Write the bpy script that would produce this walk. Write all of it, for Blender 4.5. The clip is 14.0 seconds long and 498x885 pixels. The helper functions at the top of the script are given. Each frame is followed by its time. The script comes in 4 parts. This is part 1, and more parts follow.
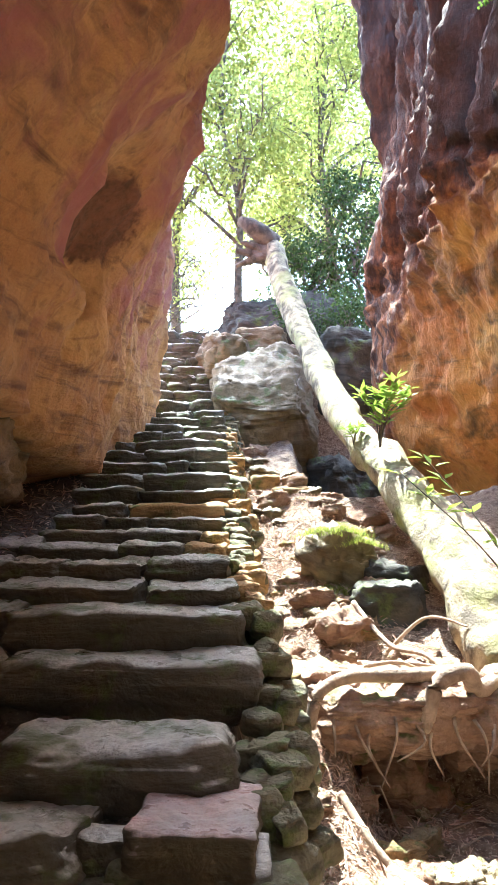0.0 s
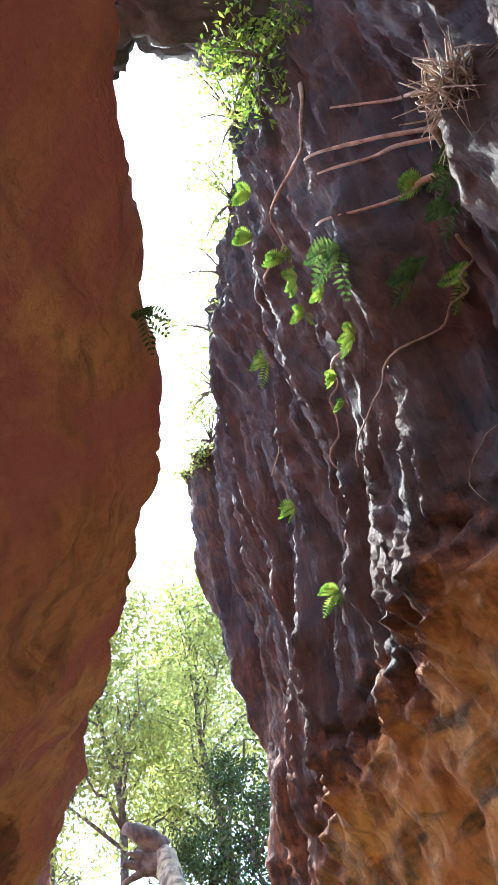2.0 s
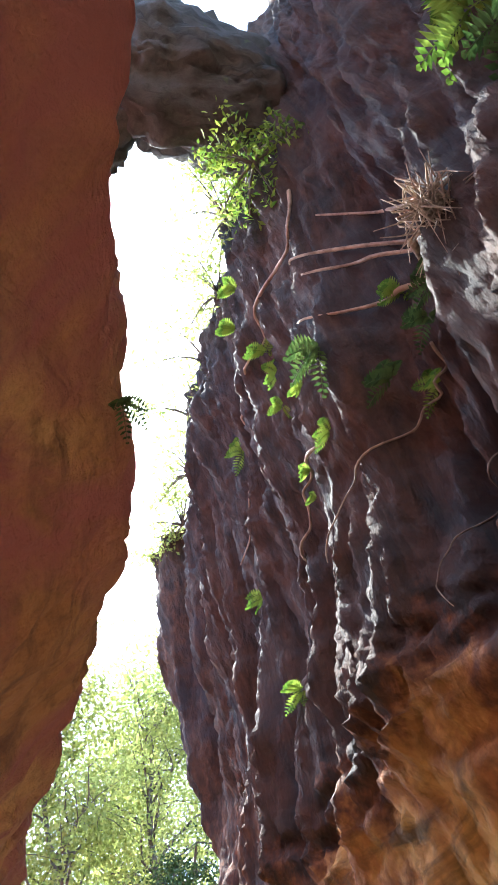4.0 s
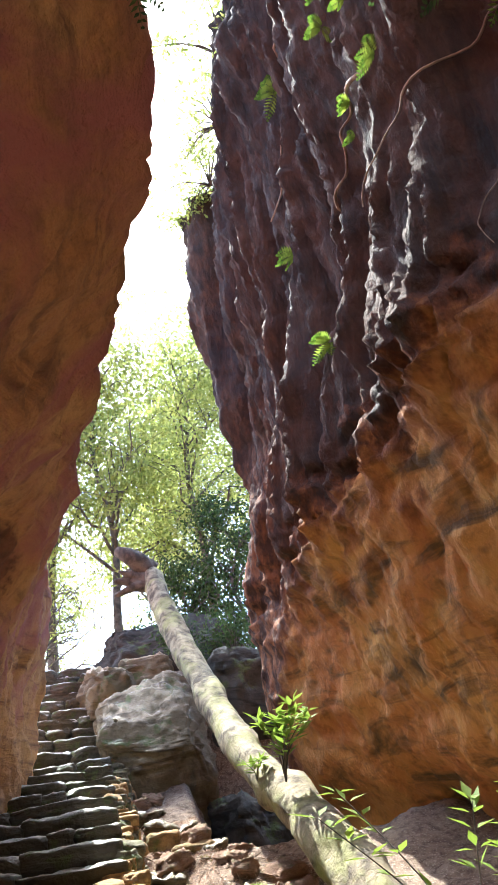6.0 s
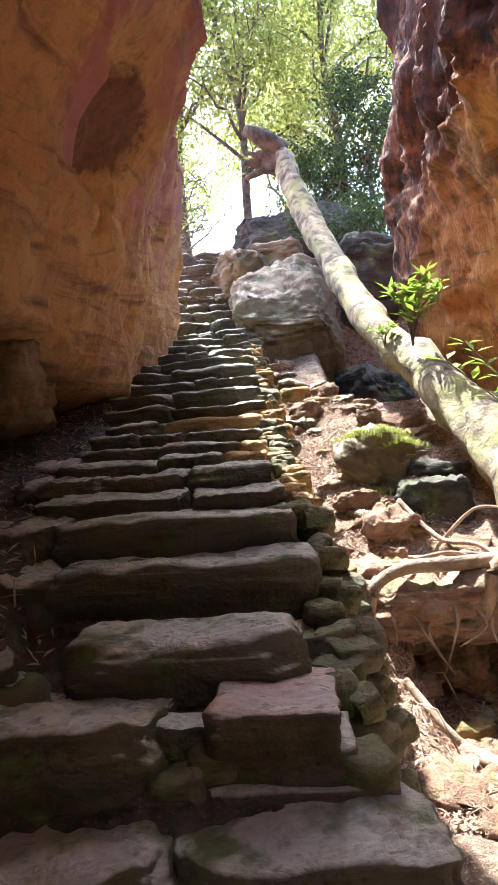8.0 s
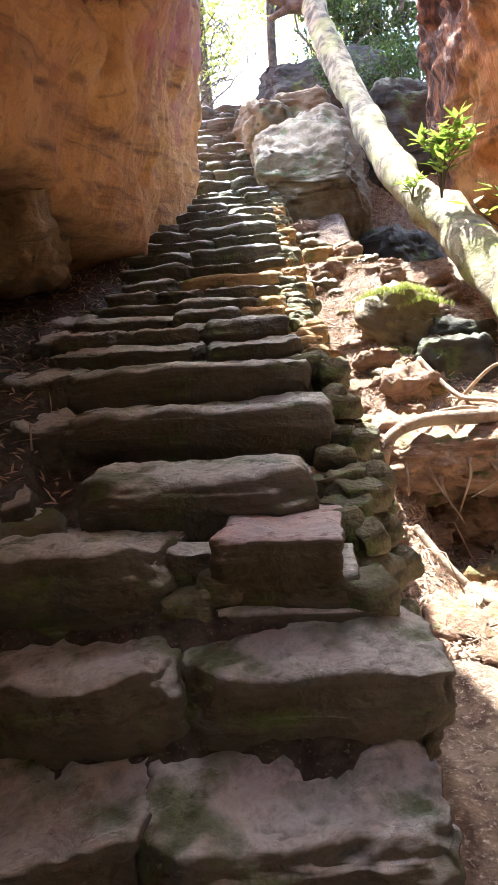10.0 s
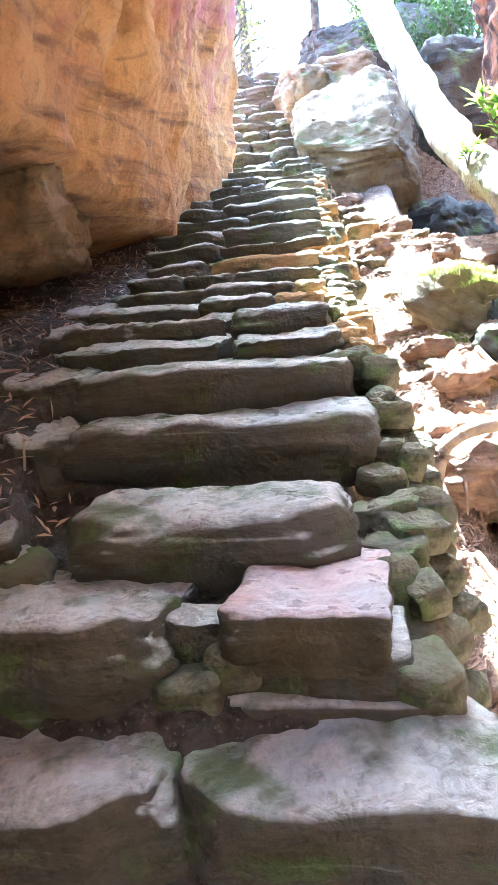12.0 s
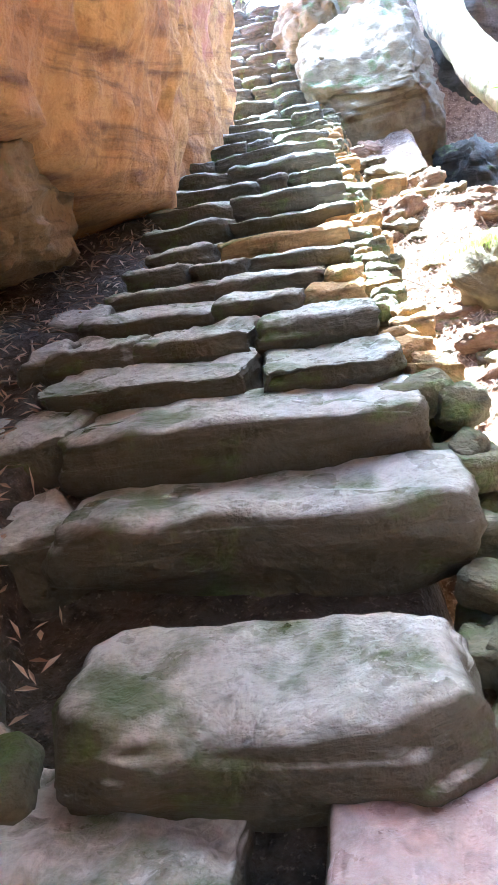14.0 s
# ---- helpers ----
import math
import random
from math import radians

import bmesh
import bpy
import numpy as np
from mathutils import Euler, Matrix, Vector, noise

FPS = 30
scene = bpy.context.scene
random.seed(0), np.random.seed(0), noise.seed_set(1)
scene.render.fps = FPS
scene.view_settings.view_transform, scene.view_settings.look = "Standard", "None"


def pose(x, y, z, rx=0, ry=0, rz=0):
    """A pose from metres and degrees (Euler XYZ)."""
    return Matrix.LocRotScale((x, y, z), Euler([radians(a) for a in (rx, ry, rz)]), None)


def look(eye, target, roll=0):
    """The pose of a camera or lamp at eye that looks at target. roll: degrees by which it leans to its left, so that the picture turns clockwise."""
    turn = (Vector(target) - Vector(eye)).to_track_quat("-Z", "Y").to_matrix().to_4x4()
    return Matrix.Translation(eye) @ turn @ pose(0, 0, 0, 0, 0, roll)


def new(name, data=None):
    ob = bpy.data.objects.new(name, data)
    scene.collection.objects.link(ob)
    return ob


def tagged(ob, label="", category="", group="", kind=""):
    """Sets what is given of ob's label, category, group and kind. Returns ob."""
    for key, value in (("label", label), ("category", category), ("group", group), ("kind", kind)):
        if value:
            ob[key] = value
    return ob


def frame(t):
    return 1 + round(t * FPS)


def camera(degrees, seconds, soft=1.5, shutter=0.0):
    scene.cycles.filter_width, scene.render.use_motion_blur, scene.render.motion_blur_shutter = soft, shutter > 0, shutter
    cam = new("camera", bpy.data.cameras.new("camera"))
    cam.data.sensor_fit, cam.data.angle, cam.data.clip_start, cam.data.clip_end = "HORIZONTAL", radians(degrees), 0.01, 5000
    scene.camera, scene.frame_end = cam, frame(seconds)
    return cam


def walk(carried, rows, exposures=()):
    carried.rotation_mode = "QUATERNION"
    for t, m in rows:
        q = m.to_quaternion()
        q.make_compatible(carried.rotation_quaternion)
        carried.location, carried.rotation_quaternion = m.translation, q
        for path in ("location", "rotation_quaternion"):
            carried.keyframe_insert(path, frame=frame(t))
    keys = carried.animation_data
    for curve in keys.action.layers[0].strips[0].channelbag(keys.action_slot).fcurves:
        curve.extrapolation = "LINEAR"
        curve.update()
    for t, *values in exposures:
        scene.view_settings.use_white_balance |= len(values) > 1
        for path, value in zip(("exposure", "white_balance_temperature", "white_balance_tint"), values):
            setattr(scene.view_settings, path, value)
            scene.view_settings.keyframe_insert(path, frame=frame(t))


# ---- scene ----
cam = camera(37.2, 14.0)
METRES, EYE, TILT, LEAN, TURN = 3.0, 1.85, 3.5, 0.0, 0.0
ROWS = [
    (0.0, 0.0, 0.0, 0.0, 0.0, 0.0, -0.0),
    (0.5, -0.0167, 0.0029, 0.0288, 0.36, 13.41, 3.8),
    (1.0, -0.0186, -0.0257, 0.062, -6.32, 25.76, 6.61),
    (1.5, -0.0217, -0.0336, 0.074, -7.25, 33.82, 8.66),
    (2.0, -0.018, -0.0601, 0.0874, -5.64, 41.93, 9.92),
    (4.5, -0.0143, -0.0777, 0.0935, -10.83, 47.78, 8.57),
    (5.0, -0.0138, -0.0359, 0.0824, -12.22, 39.5, 7.55),
    (5.5, -0.0149, -0.0147, 0.0634, -10.74, 31.32, 7.27),
    (6.0, -0.0095, 0.0062, 0.0406, -7.79, 23.67, 7.32),
    (6.5, -0.02, 0.0206, 0.0083, -3.8, 15.68, 6.65),
    (7.0, -0.0304, 0.031, -0.021, -1.44, 7.96, 5.15),
    (7.5, -0.038, 0.0373, -0.0472, 0.44, 0.4, 4.69),
    (8.0, -0.0386, 0.0466, -0.064, 1.44, -5.32, 4.68),
    (10.5, -0.0082, 0.0519, -0.1231, 5.33, -18.06, 5.11),
    (11.0, 0.0032, 0.0749, -0.1307, 10.83, -20.98, 6.14),
    (11.5, 0.0006, 0.1278, -0.1274, 11.3, -17.7, 5.22),
    (12.0, -0.011, 0.2471, -0.1095, 6.76, -16.23, 5.96),
    (12.5, -0.0374, 0.3167, -0.083, 5.92, -20.41, 5.36),
    (13.0, -0.0502, 0.4024, -0.0693, 6.6, -20.92, 6.16),
    (13.5, -0.0588, 0.4738, -0.0561, 6.89, -20.97, 7.24),
    (14.0, -0.0777, 0.5572, -0.0506, 6.52, -20.09, 9.12),
]
EXPOSURES = [(0.0, 3.75, 5550, 0), (0.6, 3.3, 5550, 3), (1.5, 3.1, 5550, 3), (5.0, 3.0, 5650, 3), (6.5, 2.75, 5900, 6), (7.5, 3.05, 5900, 9), (8.2, 3.15, 5900, 9), (10.4, 3.85, 5900, 6), (11.0, 5.05, 5000, 1), (11.5, 5.25, 4900, 0), (12.5, 4.93, 4800, -2), (14.0, 5.03, 4800, -2)]
walk(cam, [(t, pose(0, 0, EYE, TILT, LEAN, TURN) @ pose(METRES * x, METRES * y, METRES * z, 90 + pitch, roll, yaw)) for t, x, y, z, yaw, pitch, roll in ROWS], EXPOSURES)
# ---- light ----
TO_SUN = Vector((-0.14, 0.56, 0.82)).normalized()
world = bpy.data.worlds.new("sky")
scene.world = world
world.use_nodes = True
wn, wl = world.node_tree.nodes, world.node_tree.links
sky = wn.new("ShaderNodeTexSky")
sky.sky_type, sky.sun_disc = "NISHITA", False
sky.sun_elevation = math.asin(TO_SUN.z)
sky.sun_rotation = math.atan2(TO_SUN.x, TO_SUN.y)
sky.air_density, sky.dust_density = 1.0, 1.8
wl.new(sky.outputs[0], wn["Background"].inputs["Color"])
wn["Background"].inputs["Strength"].default_value = 0.15
sun_data = bpy.data.lights.new("sun", "SUN")
sun_data.energy, sun_data.angle, sun_data.color = 3.2, radians(0.5), (1.0, 0.94, 0.84)
sun = new("sun", sun_data)
sun.matrix_world = look((0, 30, 60), Vector((0, 30, 60)) - TO_SUN)


# ---- materials ----
class Nodes:
    """A small node writer for one material."""

    def __init__(self, name, rough=0.85):
        self.mat = bpy.data.materials.new(name)
        self.mat.use_nodes = True
        self.n, self.l = self.mat.node_tree.nodes, self.mat.node_tree.links
        self.bsdf = self.n["Principled BSDF"]
        self.bsdf.inputs["Roughness"].default_value = rough
        self.where = self.n.new("ShaderNodeTexCoord").outputs["Object"]
        self.geo = self.n.new("ShaderNodeNewGeometry")

    def plug(self, value, socket):
        if isinstance(value, bpy.types.NodeSocket):
            self.l.new(value, socket)
        else:
            socket.default_value = value

    def scaled(self, s):
        m = self.n.new("ShaderNodeMapping")
        m.inputs["Scale"].default_value = s
        self.l.new(self.where, m.inputs["Vector"])
        return m.outputs[0]

    def noise(self, scale, detail=5.0, stretch=None, distort=0.0, rough=0.6):
        t = self.n.new("ShaderNodeTexNoise")
        t.inputs["Scale"].default_value, t.inputs["Detail"].default_value = scale, detail
        t.inputs["Distortion"].default_value, t.inputs["Roughness"].default_value = distort, rough
        self.l.new(self.scaled(stretch) if stretch else self.where, t.inputs["Vector"])
        return t.outputs["Fac"]

    def spots(self, scale):
        t = self.n.new("ShaderNodeTexVoronoi")
        t.inputs["Scale"].default_value = scale
        self.l.new(self.where, t.inputs["Vector"])
        return t.outputs["Distance"]

    def ramp(self, fac, a, b, lo=0.0, hi=1.0):
        r = self.n.new("ShaderNodeMapRange")
        for k, v in enumerate((fac, a, b, lo, hi)):
            self.plug(v, r.inputs[k])
        return r.outputs[0]

    def mix(self, fac, a, b, how="MIX"):
        m = self.n.new("ShaderNodeMix")
        m.data_type, m.blend_type = "RGBA", how
        self.plug(fac, m.inputs[0])
        for k, v in ((6, a), (7, b)):
            self.plug((*v, 1) if isinstance(v, tuple) else v, m.inputs[k])
        return m.outputs[2]

    def maths(self, how, a, b):
        m = self.n.new("ShaderNodeMath")
        m.operation = how
        self.plug(a, m.inputs[0]), self.plug(b, m.inputs[1])
        return m.outputs[0]

    def axis(self, socket, k):
        s = self.n.new("ShaderNodeSeparateXYZ")
        self.l.new(socket, s.inputs[0])
        return s.outputs[k]

    def chance(self):
        return self.n.new("ShaderNodeObjectInfo").outputs["Random"]

    def bump(self, height, strength, distance, before=None):
        b = self.n.new("ShaderNodeBump")
        b.inputs["Strength"].default_value, b.inputs["Distance"].default_value = strength, distance
        self.l.new(height, b.inputs["Height"])
        if before:
            self.l.new(before, b.inputs["Normal"])
        return b.outputs[0]

    def done(self, colour, normal=None, rough=None):
        self.plug((*colour, 1) if isinstance(colour, tuple) else colour, self.bsdf.inputs["Base Color"])
        if normal:
            self.l.new(normal, self.bsdf.inputs["Normal"])
        if rough is not None:
            self.plug(rough, self.bsdf.inputs["Roughness"])
        return self.mat


def rock(name, light, mid, dark, moss=0.0, wet=0.0, bump=0.6, size=1.0, streak=0.0, vary=0.0, side_shade=0.0, patina_and_shade=False):
    k = Nodes(name)
    big = k.noise(0.9 * size, 6, distort=0.6)
    fine = k.noise(9 * size, 8)
    grain = k.noise(70, 4)
    strata = k.noise(1.4 * size, 6, (0.5, 0.5, 3.5), 1.2)
    c = k.mix(k.ramp(big, 0.36, 0.64), mid, light)
    c = k.mix(k.ramp(strata, 0.5, 0.68), c, dark)
    c = k.mix(k.ramp(fine, 0.52, 0.75, 0.0, 0.7), c, dark)
    if streak:
        run = k.noise(2.2, 6, (3.0, 3.0, 0.22), 0.5)
        c = k.mix(k.ramp(run, 0.5, 0.66, 0.0, streak), c, (0.045, 0.035, 0.03))
    c = k.mix(k.ramp(grain, 0.3, 0.7, 0.0, 0.35), c, k.mix(1.0, c, (0.5, 0.45, 0.4), "MULTIPLY"))
    facing_up = None
    if side_shade:
        # shade put into colour: side faces go dark olive, upward faces stay pale
        facing_up = k.maths("ADD", k.axis(k.geo.outputs["Normal"], 2), k.ramp(k.noise(4.0, 6), 0.2, 0.8, -0.22, 0.22))
        c = k.mix(k.ramp(facing_up, 0.62, 0.9, side_shade, 0.0), c, k.mix(k.noise(6, 4), (0.02, 0.018, 0.008), (0.085, 0.064, 0.024)))
    if vary:
        c = k.mix(k.ramp(k.chance(), 0, 1, 0.0, vary), c, dark)
    if moss:
        up = k.axis(k.geo.outputs["Normal"], 2)
        damp = k.maths("ADD", k.noise(3.1, 6), k.maths("MULTIPLY", up, 0.1))
        green = k.mix(k.noise(30, 4), (0.035, 0.062, 0.014), (0.15, 0.19, 0.05))
        c = k.mix(k.ramp(damp, 0.72 - 0.3 * moss, 0.84 - 0.3 * moss, 0.0, 0.85), c, green)
    if patina_and_shade:
        # old dark weathering skin on the upper wall; tall hollow's shade painted in
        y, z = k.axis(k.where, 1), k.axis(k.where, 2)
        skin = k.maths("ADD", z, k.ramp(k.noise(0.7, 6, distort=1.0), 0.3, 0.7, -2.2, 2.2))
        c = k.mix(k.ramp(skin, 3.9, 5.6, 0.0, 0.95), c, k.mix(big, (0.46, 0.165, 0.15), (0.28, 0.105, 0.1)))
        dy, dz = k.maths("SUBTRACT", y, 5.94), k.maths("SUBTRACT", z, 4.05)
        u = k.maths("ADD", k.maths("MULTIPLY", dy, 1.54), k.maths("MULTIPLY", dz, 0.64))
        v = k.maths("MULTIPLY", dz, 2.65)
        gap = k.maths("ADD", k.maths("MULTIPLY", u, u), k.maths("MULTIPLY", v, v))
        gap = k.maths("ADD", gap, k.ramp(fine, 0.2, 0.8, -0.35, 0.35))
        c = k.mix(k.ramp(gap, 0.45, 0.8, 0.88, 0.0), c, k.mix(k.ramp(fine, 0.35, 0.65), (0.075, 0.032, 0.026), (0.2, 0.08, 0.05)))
    n = k.bump(fine, bump, 0.05)
    n = k.bump(strata, bump * 0.7, 0.06, n)
    n = k.bump(k.noise(24 * size ** 0.5, 6), bump * 0.6, 0.02, n)
    n = k.bump(grain, bump * 0.5, 0.006, n)
    rough = k.ramp(fine, 0.3, 0.7, 0.9 - 0.55 * wet, 0.95 - 0.35 * wet)
    if facing_up:
        rough = k.ramp(facing_up, 0.6, 0.92, 0.85, k.ramp(k.noise(5.0, 5), 0.35, 0.65, 0.2, 0.5))
    elif wet > 0.7:
        k.bsdf.inputs["Coat Weight"].default_value, k.bsdf.inputs["Coat Roughness"].default_value = 0.4, 0.38
        k.l.new(n, k.bsdf.inputs["Coat Normal"])
    return k.done(c, n, rough)


LEFT_ROCK = rock("orange_sandstone", (0.62, 0.37, 0.16), (0.48, 0.24, 0.1), (0.2, 0.1, 0.06), bump=1.0, streak=0.2, patina_and_shade=True)
STEP_ROCK = rock("side_shaded_step_stone", (0.8, 0.78, 0.74), (0.62, 0.6, 0.56), (0.12, 0.1, 0.07), moss=0.46, wet=1.1, size=2.0, vary=0.3, side_shade=0.93, bump=0.9)
PINK_ROCK = rock("pink_step_stone", (0.56, 0.33, 0.29), (0.48, 0.43, 0.43), (0.2, 0.14, 0.12), wet=0.8, size=2.0, side_shade=0.96)
SIDE_ROCK = rock("mossy_kerb_stone", (0.24, 0.22, 0.14), (0.14, 0.12, 0.07), (0.05, 0.045, 0.025), moss=0.62, size=2.0, vary=0.3)
GOLD_ROCK = rock("ochre_edge_stone", (0.5, 0.34, 0.15), (0.38, 0.22, 0.09), (0.17, 0.11, 0.05), moss=0.5, size=2.0, vary=0.4)
# vertical faces darkened in the colour for the wedge boulder's shaded front
BOULDER_ROCK = rock("lichened_boulder", (0.48, 0.4, 0.24), (0.34, 0.24, 0.13), (0.15, 0.1, 0.06), moss=0.32, size=1.2, side_shade=0.6)
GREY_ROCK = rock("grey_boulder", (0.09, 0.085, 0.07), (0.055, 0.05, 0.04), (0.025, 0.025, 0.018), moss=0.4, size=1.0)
RED_ROCK = rock("red_gully_stone", (0.44, 0.3, 0.2), (0.3, 0.17, 0.11), (0.18, 0.1, 0.065), moss=0.35, size=2.5, vary=0.4)
PALE_ROCK = rock("grey_sandstone", (0.4, 0.37, 0.33), (0.3, 0.27, 0.24), (0.15, 0.13, 0.11))
BROWN_ROCK = rock("brown_boulder", (0.3, 0.2, 0.1), (0.2, 0.13, 0.065), (0.08, 0.055, 0.03), moss=0.3, size=1.5)


def right_rock():
    """Ochre undercut below, weathered dark purple-brown face with runs above."""
    k = Nodes("weathered_sandstone")
    z = k.axis(k.where, 2)
    big = k.noise(0.8, 6, distort=0.8)
    fine = k.noise(8, 8)
    grain = k.noise(60, 4)
    bands = k.noise(1.1, 6, (0.6, 0.6, 2.4), 1.4)
    low = k.mix(k.ramp(big, 0.36, 0.62), (0.68, 0.37, 0.11), (0.55, 0.22, 0.07))
    low = k.mix(k.ramp(bands, 0.5, 0.66), low, (0.16, 0.1, 0.045))
    run = k.noise(2.0, 7, (2.2, 2.2, 0.28), 0.7)
    high = k.mix(k.ramp(run, 0.38, 0.62), (0.028, 0.025, 0.022), (0.082, 0.052, 0.038))
    high = k.mix(k.ramp(big, 0.5, 0.64, 0.0, 0.8), high, (0.04, 0.045, 0.05))
    high = k.mix(k.maths("MULTIPLY", k.ramp(k.noise(1.3, 6, distort=0.8), 0.42, 0.6), k.ramp(z, 5.0, 8.0, 0.6, 0.1)), high, (0.12, 0.05, 0.03))
    # the ochre undercut runs out at the far edge
    y = k.axis(k.where, 1)
    edge = k.maths("ADD", k.maths("ADD", z, k.ramp(big, 0.3, 0.7, -0.5, 0.5)), k.ramp(y, 9.4, 11.5, 0.0, 2.6))
    edge = k.maths("ADD", edge, k.ramp(k.noise(2.6, 6, distort=0.6), 0.3, 0.7, -0.35, 0.35))
    # red-brown patches at the far end; orange flakes paint in sunlit edges
    red_lit_flakes = k.mix(k.ramp(k.noise(5, 6, (1.5, 1.5, 0.5)), 0.45, 0.62), (0.1, 0.05, 0.035), (0.42, 0.17, 0.075))
    high = k.mix(k.maths("MULTIPLY", k.ramp(y, 7.0, 10.0), k.ramp(z, 3.5, 8.0, 0.9, 0.1)), high, red_lit_flakes)
    low = k.mix(k.ramp(edge, 4.1, 4.8), low, k.mix(fine, (0.3, 0.1, 0.045), (0.14, 0.055, 0.03)))
    c = k.mix(k.ramp(edge, 4.55, 5.0), low, high)
    c = k.mix(k.ramp(fine, 0.5, 0.75, 0.0, 0.5), c, (0.05, 0.035, 0.03))
    n = k.bump(run, 0.7, 0.09)
    n = k.bump(k.noise(7, 9, (1.6, 1.6, 0.35)), 0.8, 0.05, n)
    n = k.bump(fine, 0.7, 0.04, n)
    n = k.bump(k.noise(24, 6, (1, 1, 0.5)), 0.6, 0.02, n)
    n = k.bump(grain, 0.35, 0.006, n)
    k.bsdf.inputs["Specular IOR Level"].default_value = 0.3
    return k.done(c, n, k.ramp(fine, 0.3, 0.7, 0.82, 0.97))


RIGHT_ROCK = right_rock()


def earth():
    k = Nodes("leafy_red_earth", 0.95)
    a, b, f = k.noise(2.2, 6), k.noise(14, 8), k.noise(60, 5)
    c = k.mix(k.ramp(a, 0.35, 0.65), (0.22, 0.145, 0.1), (0.33, 0.245, 0.175))
    c = k.mix(k.ramp(b, 0.45, 0.62), c, (0.13, 0.08, 0.055))
    c = k.mix(k.ramp(f, 0.55, 0.66), c, (0.5, 0.4, 0.3))
    n = k.bump(f, 0.8, 0.02, k.bump(b, 0.8, 0.06))
    return k.done(c, n)


EARTH = earth()


def dark_earth():
    k = Nodes("dark_brown_earth", 0.8)
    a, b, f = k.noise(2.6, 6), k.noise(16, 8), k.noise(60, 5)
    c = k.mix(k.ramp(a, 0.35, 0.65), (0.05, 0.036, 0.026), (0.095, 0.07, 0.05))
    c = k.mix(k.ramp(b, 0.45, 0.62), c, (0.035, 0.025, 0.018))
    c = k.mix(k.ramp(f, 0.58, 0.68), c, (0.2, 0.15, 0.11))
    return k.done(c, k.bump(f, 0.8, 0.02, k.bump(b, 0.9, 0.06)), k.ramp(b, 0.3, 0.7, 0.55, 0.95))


DARK_EARTH = dark_earth()


def leafy(name, a, b, glow=0.45):
    """Leaf green with light passing through."""
    k = Nodes(name, 0.72)
    c = k.mix(k.geo.outputs["Random Per Island"], a, b)
    t = k.n.new("ShaderNodeBsdfTranslucent")
    k.l.new(c, t.inputs["Color"])
    m = k.n.new("ShaderNodeMixShader")
    m.inputs[0].default_value = glow
    k.done(c)
    k.l.new(k.bsdf.outputs[0], m.inputs[1]), k.l.new(t.outputs[0], m.inputs[2])
    k.l.new(m.outputs[0], k.n["Material Output"].inputs["Surface"])
    return k.mat


GUM_LEAF = leafy("gum_leaf", (0.2, 0.24, 0.06), (0.42, 0.44, 0.13), 0.65)
DARK_LEAF = leafy("dark_leaf", (0.03, 0.06, 0.015), (0.1, 0.15, 0.04), 0.4)
FERN_LEAF = leafy("fern_green", (0.08, 0.16, 0.02), (0.26, 0.34, 0.05), 0.5)
DRY_LEAF = leafy("dry_leaf", (0.3, 0.17, 0.11), (0.62, 0.46, 0.34), 0.15)


def bark(name, light, dark, moss=0.0):
    k = Nodes(name, 0.9)
    a, b, f = k.noise(2.5, 6), k.noise(6, 8, distort=0.25), k.noise(45, 5)
    c = k.mix(k.ramp(b, 0.4, 0.62), light, dark)
    if moss:
        c = k.mix(k.ramp(a, 0.48, 0.62, 0.0, moss), c, (0.3, 0.3, 0.1))
    n = k.bump(f, 0.6, 0.012, k.bump(b, 0.9, 0.05))
    return k.done(c, n)


LOG_BARK = bark("pale_mossy_bark", (0.33, 0.27, 0.17), (0.075, 0.055, 0.035), 0.6)
TREE_BARK = bark("grey_brown_bark", (0.16, 0.13, 0.1), (0.06, 0.05, 0.04))
ROOT_BARK = bark("pale_root", (0.42, 0.32, 0.23), (0.2, 0.14, 0.1))


# ---- shapes ----
def smoothed(ys, vs):
    """A smooth function through a few plan values."""
    fine = np.linspace(ys[0], ys[-1], 400)
    v = np.interp(fine, ys, vs)
    w = max(3, int(400 * 0.45 / (ys[-1] - ys[0])) | 1)
    v = np.convolve(np.pad(v, w // 2, mode="edge"), np.ones(w) / w, "valid")
    return lambda y: np.interp(y, fine, v)


def fbm(p, octaves=4, h=0.9):
    return noise.fractal(p, h, 2.1, octaves)


def mesh_of(name, verts, faces, material, smooth=True):
    me = bpy.data.meshes.new(name)
    me.from_pydata([tuple(v) for v in verts], [], faces)
    me.materials.append(material)
    if smooth:
        me.polygons.foreach_set("use_smooth", [True] * len(me.polygons))
    me.update()
    return me


def put(name, me, parent=None, at=None):
    ob = new(name, me)
    if parent:
        ob.parent = parent
    if at is not None:
        ob.matrix_basis = at
    return ob


def grid_faces(rows, cols, flip=False):
    f = []
    for r in range(rows - 1):
        for c in range(cols - 1):
            a = r * cols + c
            q = (a, a + 1, a + cols + 1, a + cols)
            f.append(q[::-1] if flip else q)
    return f


